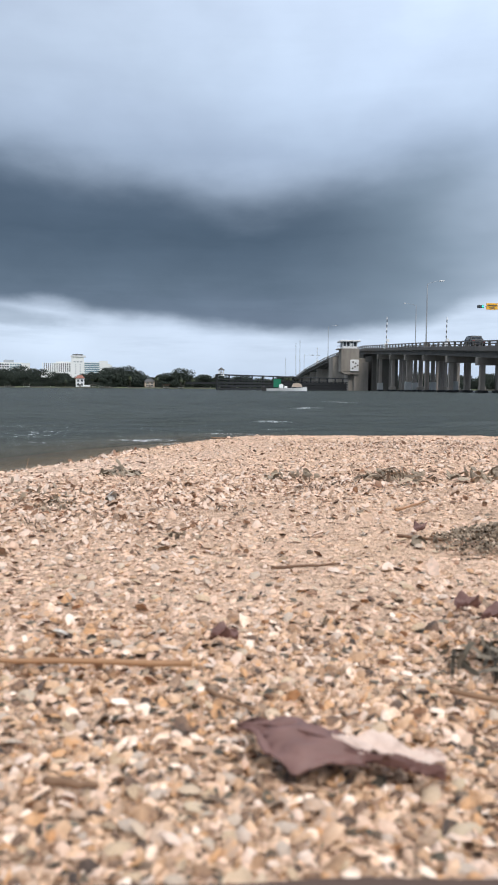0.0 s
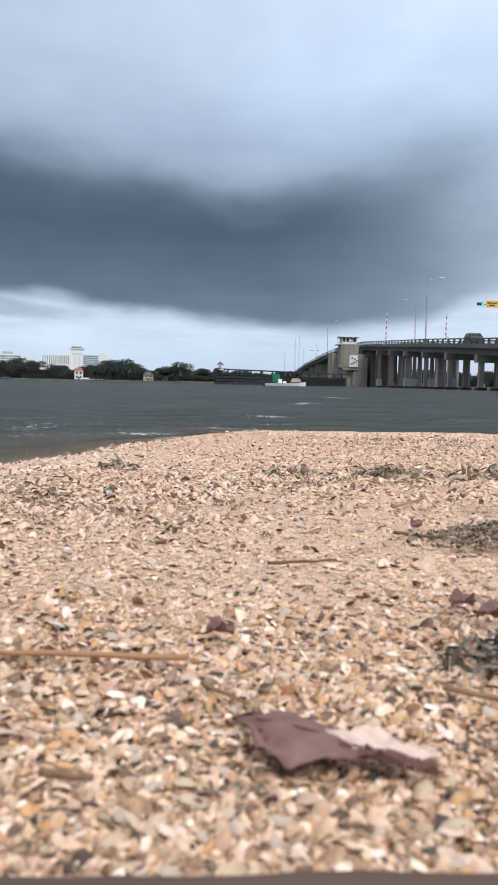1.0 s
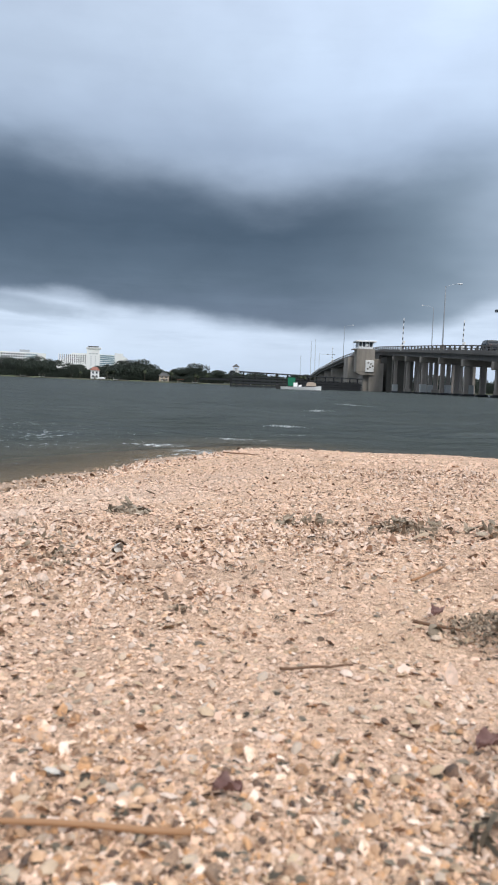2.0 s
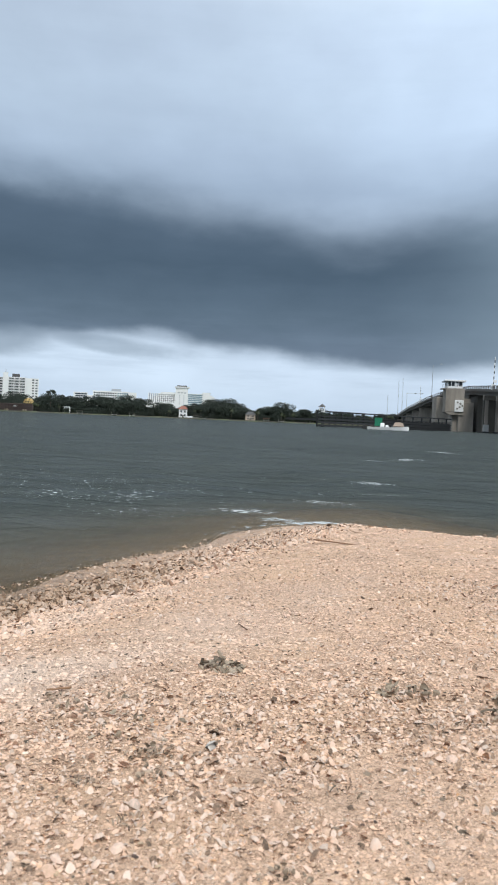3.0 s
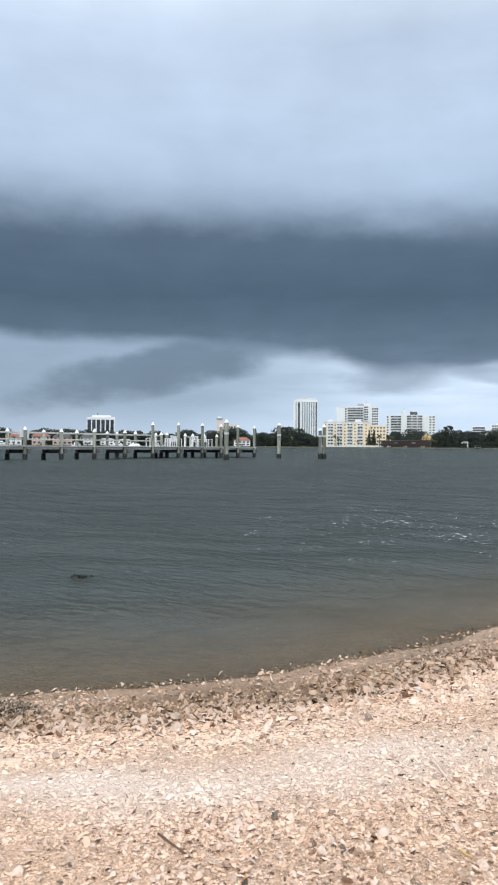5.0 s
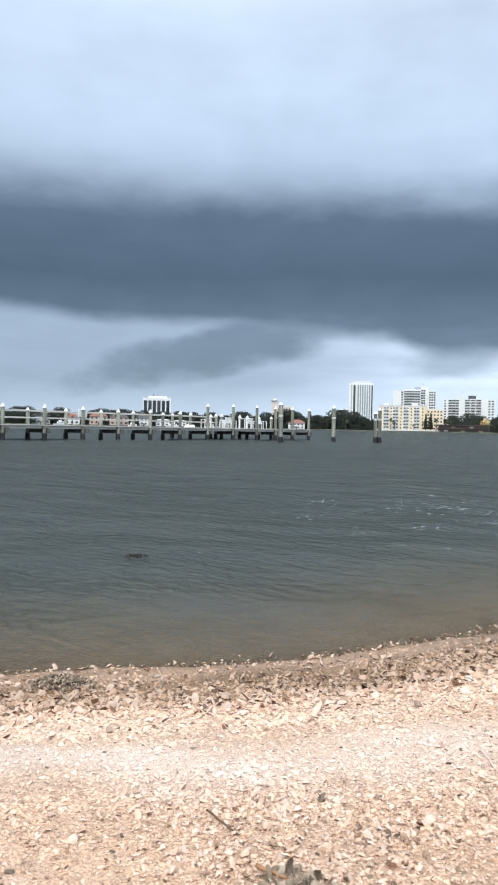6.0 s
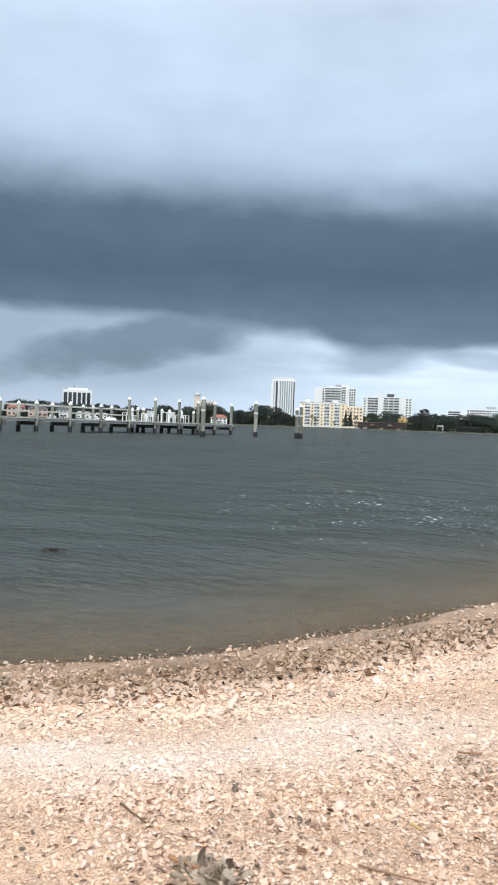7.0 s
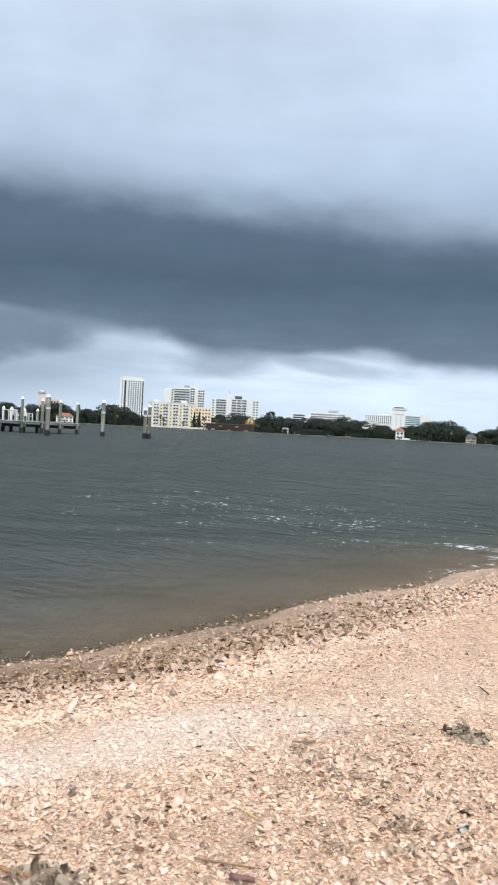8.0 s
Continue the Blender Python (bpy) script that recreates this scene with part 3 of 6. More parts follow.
deep.attribute_name = "deep"
t.links.new(blend(t, deep.outputs["Fac"], (0.26, 0.228, 0.17), blend(t, w3, (0.046, 0.056, 0.054), (0.078, 0.092, 0.088))), body.inputs[0])
t.links.new(bp.outputs[0], body.inputs["Normal"])
clearw = t.nodes.new("ShaderNodeBsdfTransparent")
clearw.inputs[0].default_value = (0.80, 0.835, 0.80, 1)
mix1 = t.nodes.new("ShaderNodeMixShader")
t.links.new(murk.outputs["Fac"], mix1.inputs[0])
t.links.new(clearw.outputs[0], mix1.inputs[1])
t.links.new(body.outputs[0], mix1.inputs[2])
gloss = t.nodes.new("ShaderNodeBsdfGlossy")
gloss.inputs["Roughness"].default_value = 0.09
gloss.inputs[0].default_value = (0.41, 0.425, 0.44, 1)
t.links.new(bp.outputs[0], gloss.inputs["Normal"])
fr = t.nodes.new("ShaderNodeFresnel")
fr.inputs[0].default_value = 1.33
t.links.new(bp.outputs[0], fr.inputs["Normal"])
mix2 = t.nodes.new("ShaderNodeMixShader")
t.links.new(mth(t, "MULTIPLY", fr.outputs[0], 0.82), mix2.inputs[0])
t.links.new(mix1.outputs[0], mix2.inputs[1])
t.links.new(gloss.outputs[0], mix2.inputs[2])
foam = t.nodes.new("ShaderNodeBsdfDiffuse")
foam.inputs[0].default_value = (0.52, 0.56, 0.58, 1)
fo = t.nodes.new("ShaderNodeAttribute")
fo.attribute_name = "foam"
mp2 = t.nodes.new("ShaderNodeMapping")
t.links.new(geo.outputs["Position"], mp2.inputs[0])
mp2.inputs["Rotation"].default_value = (0, 0, 0.25)
mp2.inputs["Scale"].default_value = (1.0, 1.15, 1.0)
f1 = cloud_noise(t, mp2.outputs[0], 1.3, 6.0, 0.7)
f2 = cloud_noise(t, mp2.outputs[0], 15.0, 4.0, 0.7)
fmask = step(t, mth(t, "ADD", mth(t, "ADD", mth(t, "MULTIPLY", f1, 0.28), mth(t, "MULTIPLY", f2, 0.72)), mth(t, "MULTIPLY", fo.outputs["Fac"], 0.16)), 0.67, 0.72)
mix3 = t.nodes.new("ShaderNodeMixShader")
t.links.new(mth(t, "MULTIPLY", fmask, 0.85), mix3.inputs[0])
t.links.new(mix2.outputs[0], mix3.inputs[1])
t.links.new(foam.outputs[0], mix3.inputs[2])
t.links.new(mix3.outputs[0], t.nodes["Material Output"].inputs[0])
radii = np.concatenate([[0.0], np.geomspace(0.5, 60.0, 300), np.geomspace(62, 597.5, 50)])
me, co = grid_polar("lagoon_water", 0.1, 1.2, radii, 460, chop)
depth = 1 - np.exp(-np.maximum(-ground(co[:, 0], co[:, 1]), 0) / 0.045)
me.attributes.new("deep", "FLOAT", "POINT").data.foreach_set("value", (1 - np.exp(-np.maximum(-ground(co[:, 0], co[:, 1]), 0) / 0.05)).astype(np.float32))
me.attributes.new("depth", "FLOAT", "POINT").data.foreach_set("value", depth.astype(np.float32))
dd = -inland(co[:, 0], co[:, 1])
shoal = 0.54 * np.exp(-((co[:, 0] + 3.2) / 4.2) ** 2 - ((co[:, 1] - 8.2) / 4.0) ** 2) + 0.12 * np.exp(-((co[:, 0] + 1.6) / 1.4) ** 2 - ((co[:, 1] - 7.0) / 0.9) ** 2)
for wx, wy, wr, wa in ((0.48, 10.5, 0.4, 1.25), (-0.72, 6.65, 0.34, 1.5), (-0.42, 6.2, 0.26, 1.4), (1.49, 19.3, 0.55, 1.3), (0.7, 18.6, 0.4, 1.15), (3.0, 24.0, 0.7, 1.35), (0.6, 9.4, 0.45, 0.8), (-0.1, 7.8, 0.4, 0.95)):
    shoal = np.maximum(shoal, wa * np.exp(-((co[:, 0] - wx) / wr) ** 2 - ((co[:, 1] - wy) / (wr * 0.6)) ** 2))
edge = np.exp(-((dd - 0.06) / 0.07) ** 2) * np.clip((co[:, 1] - 4.6) / 1.0, 0, 1) * (1.4 * np.exp(-((co[:, 0] + 0.12) / 0.4) ** 2) + 0.95 * np.exp(-((co[:, 0] - 1.2) / 0.35) ** 2) + 0.75 * np.exp(-((co[:, 0] + 0.75) / 0.3) ** 2))
me.attributes.new("foam", "FLOAT", "POINT").data.foreach_set("value", (shoal + edge).astype(np.float32))
tagged(new("water", link(me, wm)), "dark grey-green choppy lagoon water with small whitecaps", "water", kind="structure")

# ---------------------------------------------------------------- building blocks


def thing(name, m, label, category, group="", kind=""):
    o = new(name)
    o.matrix_world = m
    o.empty_display_size = 0.2
    return tagged(o, label, category, group, kind)


def put(name, me, parent, m=None, label=""):
    """Links a mesh as one part of a thing, placed in its own space."""
    o = new(name, me)
    o.parent = parent
    if m is not None:
        o.matrix_basis = m
    return tagged(o, label)


def part(name, bm, mat, parent, label="", smooth=False):
    me = bpy.data.meshes.new(name)
    bm.to_mesh(me)
    bm.free()
    if smooth:
        me.shade_smooth()
    for one in (mat if isinstance(mat, (list, tuple)) else [mat]):
        me.materials.append(one)
    return put(name, me, parent, None, label)


def add_box(bm, x0, x1, y0, y1, z0, z1, slot=0, bevel=0.0):
    vs = bmesh.ops.create_cube(bm, size=1.0, matrix=Matrix.Translation(((x0 + x1) / 2, (y0 + y1) / 2, (z0 + z1) / 2)) @ Matrix.Diagonal((abs(x1 - x0), abs(y1 - y0), abs(z1 - z0), 1)))["verts"]
    fs = {f for v in vs for f in v.link_faces}
    for f in fs:
        f.material_index = slot
    if bevel:
        bmesh.ops.bevel(bm, geom=list({e for f in fs for e in f.edges}), offset=bevel, segments=1, affect="EDGES")
    return bm


def box(*dims, bevel=0.0):
    return add_box(bmesh.new(), *dims, bevel=bevel)


def add_rod(bm, p, q, r0, r1=None, seg=8, slot=0):
    p, q = Vector(p), Vector(q)
    turn = (q - p).to_track_quat("Z", "Y").to_matrix().to_4x4()
    vs = bmesh.ops.create_cone(bm, cap_ends=True, segments=seg, radius1=r0, radius2=r0 if r1 is None else r1, depth=(q - p).length,
                               matrix=Matrix.Translation((p + q) / 2) @ turn)["verts"]
    for f in {f for v in vs for f in v.link_faces}:
        f.material_index = slot
    return bm


def rod(p, q, r0, r1=None, seg=8):
    return add_rod(bmesh.new(), p, q, r0, r1, seg)


def mesh_of(name, bm, *mats):
    me = bpy.data.meshes.new(name)
    bm.to_mesh(me)
    bm.free()
    for one in mats:
        me.materials.append(one)
    return me


def bearing(degrees, dist):
    """A pose on the water's far side: x to the right as seen from the beach, y away from it."""
    return pose(math.sin(radians(degrees)) * dist, math.cos(radians(degrees)) * dist, 0.85, 0, 0, -degrees)


# ---------------------------------------------------------------- the far bank: buildings
WINDOWS = {}


def window_mesh(w, h, glass="glass", wall="white_wall"):
    key = (round(w, 2), round(h, 2), glass, wall)
    if key not in WINDOWS:
        bm = bmesh.new()
        add_box(bm, -w / 2, w / 2, -0.06, 0.05, 0, h, 0)
        for dims in ((-w / 2 - 0.08, -w / 2, 0, h), (w / 2, w / 2 + 0.08, 0, h), (-w / 2 - 0.08, w / 2 + 0.08, -0.1, 0), (-w / 2 - 0.08, w / 2 + 0.08, h, h + 0.1)):
            add_box(bm, dims[0], dims[1], -0.16, 0.04, dims[2], dims[3], 1)
        WINDOWS[key] = mesh_of("window", bm, M[glass], M[wall])
    return WINDOWS[key]


def balcony_mesh(w, d=1.3, wall="white_wall"):
    key = ("b", round(w, 2), wall)
    if key not in WINDOWS:
        bm = bmesh.new()
        add_box(bm, -w / 2, w / 2, -d, 0.04, -0.2, 0.0, 0)
        add_box(bm, -w / 2, w / 2, -d, -d + 0.1, 0.25, 1.05, 0)
        add_box(bm, -w / 2, -w / 2 + 0.1, -d, 0.0, 0.0, 1.05, 0)
        add_box(bm, w / 2 - 0.1, w / 2, -d, 0.0, 0.0, 1.05, 0)
        WINDOWS[key] = mesh_of("balcony", bm, M[wall])
    return WINDOWS[key]


def facade(b, x0, x1, y, z0, z1, cols, rows, glass="glass", wall="white_wall", wide=0.6, tall=0.6, balcony=False):
    """Rows of windows proud of the wall that stands at y, each one a part."""
    cw, rh = (x1 - x0) / cols, (z1 - z0) / rows
    for i in range(cols):
        for j in range(rows):
            px, pz = x0 + (i + 0.5) * cw, z0 + j * rh + rh * (1 - tall) * 0.5
            put("window", window_mesh(cw * wide, rh * tall, glass, wall), b, Matrix.Translation((px, y - 0.02, pz)))
            if balcony:
                put("balcony", balcony_mesh(cw * 0.86, 1.3, wall), b, Matrix.Translation((px, y, z0 + j * rh + 0.1)))


def wall(b, x0, x1, y0, y1, z0, z1, mat="white_wall", name="wall", label=""):
    return part(name, box(x0, x1, y0, y1, z0, z1), M[mat], b, label)


def slab_lines(b, x0, x1, y, z0, z1, rows, mat="slab"):
    for j in range(rows + 1):
        z = z0 + (z1 - z0) * j / rows
        part("floor_slab", box(x0 - 0.15, x1 + 0.15, y - 0.5, y + 0.2, z - 0.18, z + 0.18), M[mat], b)


def fins(b, x0, x1, y, z0, z1, n, w=0.5, mat="white_wall", d=0.7):
    for i in range(n + 1):
        x = x0 + (x1 - x0) * i / n
        part("fin", box(x - w / 2, x + w / 2, y - d, y + 0.1, z0, z1), M[mat], b)


def parapet(b, x0, x1, y0, y1, z, mat="white_wall", h=0.9):
    bm = bmesh.new()
    for d in ((x0, x1, y0, y0 + 0.3), (x0, x1, y1 - 0.3, y1), (x0, x0 + 0.3, y0 + 0.3, y1 - 0.3), (x1 - 0.3, x1, y0 + 0.3, y1 - 0.3)):
        add_box(bm, *d, z, z + h)
    part("parapet", bm, M[mat], b)


def slim_tower():
    b = thing("apartment_tower", bearing(-32.45, 1000), "slim tall white apartment tower with a dark vertical glass strip", "building")
    wall(b, -16, 15, 0, 22, 0, 60)
    wall(b, -12, 13, 2, 20, 60, 63.5, "slab", "roof")
    part("glass_strip", box(-10.2, -7.6, -0.25, 0.1, 8, 58), M["glass"], b, "dark vertical glazing strip")
    facade(b, -5.5, 12.0, 0, 6, 58.5, 6, 20, "blue_glass", wide=0.55, tall=0.72)
    fins(b, -5.7, 12.2, 0, 4, 59, 6, 0.7)
    part("glass_strip", box(12.9, 14.4, -0.25, 0.1, 8, 58), M["glass"], b, "dark vertical glazing strip")
    facade(b, -14, -11, 0, 6, 58.5, 1, 20, "blue_glass", wide=0.5, tall=0.5)
    parapet(b, -16, 15, 0, 22, 60)


def stepped_tower():
    b = thing("apartment_tower", bearing(-28.55, 900), "wide white condominium tower with grey balconies and stepped roofline", "building")
    wall(b, -25, -13, 2, 20, 0, 46.5)
    wall(b, -13, 6, 0, 18, 0, 47)
    wall(b, 6, 15, 2, 20, 0, 51)
    wall(b, 15, 23.5, 0, 18, 0, 46.5)
    facade(b, -16, -13.4, 2, 8, 46, 1, 13, "glass", wide=0.7, tall=0.6)
    facade(b, -12.6, 5.6, 0, 8, 46.5, 6, 13, "glass", "slab", 0.88, 0.66, True)
    facade(b, 6.6, 11.5, 2, 8, 48, 2, 14, "glass", "slab", 0.8, 0.6)
    facade(b, 15.4, 23, 0, 8, 46, 3, 13, "glass", "slab", 0.7, 0.6)
    wall(b, -1, 6, 3, 12, 47, 50.5, "grey_wall", "plant_room")
    part("antenna", rod((9, 8, 51), (9, 8, 55), 0.15), M["steel"], b)
    parapet(b, -13, 6, 0, 18, 47)


def wide_tower():
    b = thing("apartment_tower", bearing(-24.8, 850), "broad white condominium block with dark balcony bays and roof plant", "building")
    wall(b, -26, -9, 0, 18, 0, 35)
    wall(b, -9, -4, -1.5, 18, 0, 40)
    wall(b, -4, 14, 0, 18, 0, 35.5)
    wall(b, 14, 27.5, 2, 20, 0, 35)
    facade(b, -20.5, -9.4, 0, 6, 34.6, 3, 10, "glass", "slab", 0.9, 0.72, True)
    facade(b, -3.6, 13.6, 0, 6, 35, 5, 10, "glass", "slab", 0.9, 0.72, True)
    fins(b, -3.6, 13.6, 0, 4, 35.5, 3, 0.9, "white_wall", 1.5)
    facade(b, 20, 27, 2, 6, 34.6, 2, 10, "glass", "slab", 0.6, 0.45)
    facade(b, -25.5, -22, 0, 6, 34.6, 1, 10, "glass", "slab", 0.5, 0.45)
    wall(b, 0, 8, 4, 12, 35.5, 39, "dark_roof", "plant_room")
    part("antenna", rod((-6.5, 5, 40), (-6.5, 5, 44), 0.18), M["steel"], b)


def yellow_block():
    b = thing("apartment_block", bearing(-29.15, 622), "seven-storey pale yellow apartment block with white balconies", "building")
    wall(b, -21.5, 15.5, 0, 14, 0, 19.6, "cream_wall")
    wall(b, 15.5, 29, 4, 16, 0, 17.5, "cream_wall")
    wall(b, -22, 16, -0.4, 14.4, 19.6, 20.5, "slab", "roof")
    wall(b, -18, -14, 3, 8, 20.5, 22.2, "white_wall", "stair_head")
    wall(b, 4, 9, 3, 8, 20.5, 22.0, "white_wall", "stair_head")
    for x0, x1, cols in ((-18.2, -13.4, 2), (-10.8, -6.0, 2), (-2.6, 2.2, 2), (5.6, 10.4, 2)):
        wall(b, x0, x1, -0.14, 0.05, 0.6, 19.7, "white_wall", "bay_panel", "white balcony bay")
        facade(b, x0 + 0.2, x1 - 0.2, -0.14, 1.0, 19.0, cols, 7, "glass", "white_wall", 0.72, 0.66, True)
    for x0 in (-12.7, -4.9, 3.2, 12.0):
        facade(b, x0, x0 + 1.5, 0, 1.0, 19.0, 1, 7, "glass", "white_wall", 0.55, 0.45)
    facade(b, -21.2, -18.6, 0, 1.0, 19.0, 1, 7, "glass", "white_wall", 0.4, 0.4)
    facade(b, 16, 28.5, 4, 1.0, 17.0, 5, 6, "glass", "white_wall", 0.5, 0.45)
    wall(b, -23, 26, -14, -13.4, -0.6, 0.8, "white_wall", "sea_wall", "low white garden wall along the bank")


def glass_office():
    b = thing("office_building", bearing(-47.65, 700), "dark glass office block with white fins and white roof plant", "building")
    wall(b, -12.5, 12.5, 0, 18, 0, 24.6)
    for i in range(6):
        x0 = -11.9 + i * 4.0
        part("window_bay", box(x0, x0 + 3.1, -0.2, 0.1, 6, 23.0), M["glass"], b, "tall dark tinted glazing bay")
        for j in range(1, 6):
            part("spandrel", box(x0, x0 + 3.1, -0.32, -0.16, 6 + j * 2.8, 6.3 + j * 2.8), M["black_paint"], b)
    fins(b, -12.3, 12.1, 0, 3, 24.6, 6, 0.8)
    wall(b, -8, 9, 4, 14, 24.6, 27.2, "white_wall", "plant_room")
    part("antenna", rod((-3, 8, 27.2), (-3, 8, 29.4), 0.3), M["dark_roof"], b)
    parapet(b, -12.5, 12.5, 0, 18, 24.6)


def resort_hotel():
    b = thing("resort_hotel", bearing(-12.8, 975) @ Matrix.Translation((0, 0, -4.3)), "white resort hotel with a central tower and stepped wings", "building")
    for i, top in enumerate((24, 26.5, 29, 31.5, 34)):
        wall(b, -39 + i * 3.2, -39 + (i + 1) * 3.2, 0, 18, 0, top)
    wall(b, -23, 1.5 - 6, 0, 18, 0, 35.5)
    fins(b, -38.5, -5.2, 0, 20, 34, 13, 0.9, "white_wall", 1.2)
    facade(b, -38, -5, 0, 19, 33.5, 13, 6, "glass", "slab", 0.5, 0.75)
    wall(b, -4.5, 11, -2, 18, 0, 41.5)
    wall(b, -5.3, 13.0, -3, 19, 41.5, 43.3, "slab", "cornice")
    wall(b, -3, 9.5, 0, 14, 43.3, 44.8, "dark_roof", "roof")
    facade(b, -2.5, 9.5, -2, 34, 37, 3, 1, "grey_wall", "slab", 0.6, 0.5)
    facade(b, -2, 9, -2, 20, 33, 2, 5, "grey_wall", "slab", 0.25, 0.4)
    wall(b, 11, 30, 2, 18, 0, 35)
    for j in range(7):
        z = 18.5 + j * 2.35
        part("window_band", box(11.4, 29.6, 1.75, 2.1, z, z + 1.45), M["blue_glass"], b, "horizontal blue glazing band")
    wall(b, 30, 40, -1, 18, 0, 37)
    for i, top in enumerate((33.5, 32, 28, 25.5, 22)):
        wall(b, 40 + i * 2.6, 42.6 + i * 2.6, 1, 18, 0, top)
    wall(b, -42, -4, -14, -6, 0, 22.5, "white_wall", "podium")


def side_hotel():
    b = thing("hotel_block", bearing(-18.25, 920) @ Matrix.Translation((0, 0, -2.0)), "long white hotel block with dark ribbon windows", "building")
    wall(b, -36, -20, 0, 16, 0, 27)
    for j in range(3):
        part("window_band", box(-34, -20.5, -0.25, 0.1, 19 + j * 2.6, 20.6 + j * 2.6), M["glass"], b)
    wall(b, -20, -14, 3, 16, 0, 24)
    wall(b, -14, 28, 0, 16, 0, 29.5)
    wall(b, 28, 37, -2, 18, 0, 29)
    wall(b, 8, 19, 4, 12, 29.5, 32.5, "grey_wall", "plant_room")
    facade(b, -13, 14, 0, 17.5, 28.5, 10, 4, "glass", "slab", 0.72, 0.62)
    facade(b, 14.5, 27.5, 0, 17.5, 28.5, 5, 4, "blue_glass", "slab", 0.72, 0.62)
    wall(b, -44, 2, -18, -10, 0, 14, "white_wall", "podium")


def old_hotel():
    b = thing("old_hotel", bearing(-38.45, 800), "faded rose old hotel with a small belvedere tower", "building")
    wall(b, -6, 14, 0, 14, 0, 23, "rose_wall")
    wall(b, -9, -3, 1, 8, 0, 28, "rose_wall")
    wall(b, -9.5, -2.5, 0.5, 8.5, 28, 29.6, "grey_wall", "cornice")
    wall(b, -8, -4, 2, 7, 29.6, 31, "white_wall", "belvedere")
    facade(b, -2.6, 13.6, 0, 11, 21.5, 6, 3, "glass", "slab", 0.5, 0.6)
    fins(b, -2.8, 13.8, 0, 10, 22.4, 6, 0.6, "rose_wall", 0.8)


def low_house(degrees, dist, w, h, mat, roof, label, ridge=2.5):
    b = thing("house", bearing(degrees, dist), label, "house", "houses on the far bank")
    wall(b, -w / 2, w / 2, 0, 9, -0.3, h, mat)
    bm = bmesh.new()
    v = [bm.verts.new(p) for p in ((-w / 2 - 0.6, -0.8, h), (w / 2 + 0.6, -0.8, h), (w / 2 + 0.6, 9.8, h), (-w / 2 - 0.6, 9.8, h), (-w / 4, 4.5, h + ridge), (w / 4, 4.5, h + ridge))]
    for f in ((0, 1, 5, 4), (1, 2, 5), (2, 3, 4, 5), (3, 0, 4), (3, 2, 1, 0)):
        bm.faces.new([v[i] for i in f])
    part("roof", bm, M[roof], b)
    n = max(2, int(w / 3.2))
    facade(b, -w / 2 + 0.4, w / 2 - 0.4, 0, 0.3, h - 0.2, n, max(1, round(h / 3.0)), "glass", "white_wall", 0.5, 0.55)
    part("door", box(-0.6, 0.6, -0.12, 0.1, -0.3, 2.0), M["under"], b)


slim_tower(), stepped_tower(), wide_tower(), yellow_block(), glass_office(), resort_hotel(), side_hotel(), old_hotel()
for row in ((-35.0, 640, 10, 5.5, "white_wall", "tile_roof", "white house with a terracotta tiled roof among trees"),
            (-37.2, 607, 13, 4.6, "white_wall", "tile_roof", "long house with a red tiled roof among trees"),
            (-12.45, 605, 6.5, 6.5, "white_wall", "tile_roof", "white villa with a steep red roof and lawn"),
            (-7.4, 622, 8, 4.5, "canvas", "dark_roof", "low beige bank-side house with a grey roof"),
            (-6.6, 632, 9, 8.5, "grey_wall", "slab", "grey two-storey house behind the trees"),
            (-20.9, 625, 5, 4.5, "white_wall", "slab", "small white boathouse on the bank"),
            (-50.4, 620, 15, 6.5, "pink_wall", "dark_roof", "pink two-storey waterside apartments"),
            (-51.9, 620, 14, 7.0, "pink_wall", "tile_roof", "pink two-storey house with a tiled roof"),
            (-48.6, 615, 13, 6.0, "white_wall", "dark_roof", "white waterside house with dark windows"),
            (-47.2, 615, 11, 5.0, "white_wall", "slab", "white single-storey waterside house"),
            (-53.8, 625, 12, 6.0, "white_wall", "tile_roof", "white house with a tiled roof and palms"),
            (-56.0, 625, 14, 6.5, "grey_wall", "dark_roof", "grey waterside house with a dark roof"),
            (-44.4, 640, 22, 8.5, "grey_wall", "slab", "low flat-roofed grey commercial building"),
            (-45.9, 618, 10, 4.5, "white_wall", "slab", "white waterside bungalow with a flat roof"),
            (-42.9, 618, 9, 4.5, "white_wall", "dark_roof", "white bungalow behind moored boats"),
            (-1.9, 640, 24, 4.0, "white_wall", "slab", "low white clubhouse on the bank"),
            (-33.75, 640, 9, 16.5, "grey_wall", "slab", "narrow grey apartment house above the trees")):
    low_house(*row, ridge=0.6 if row[5] == "slab" else 2.6)


def pavilion():
    b = thing("pavilion", bearing(-23.6, 618), "round pavilion with an ochre domed roof", "pavilion")
    bm = bmesh.new()
    prof = [(4.2, 6.0), (4.0, 7.4), (3.3, 8.8), (2.0, 9.8), (0.6, 10.3)]
    rings = [[bm.verts.new((r * math.cos(k * math.tau / 16), 4 + r * math.sin(k * math.tau / 16), z)) for k in range(16)] for r, z in prof]
    for p, q in zip(rings, rings[1:]):
        for k in range(16):
            bm.faces.new((p[k], p[(k + 1) % 16], q[(k + 1) % 16], q[k]))
    bm.faces.new(rings[-1])
    part("roof", bm, M["gold"], b, smooth=True)
    for k in range(8):
        a = k * math.tau / 8
        part("post", rod((3.7 * math.cos(a), 4 + 3.7 * math.sin(a), -0.2), (3.7 * math.cos(a), 4 + 3.7 * math.sin(a), 6.2), 0.2), M["bark"], b)
    part("base_wall", rod((0, 4, -0.3), (0, 4, 5.6), 3.5, 3.5, 16), M["under"], b)


pavilion()


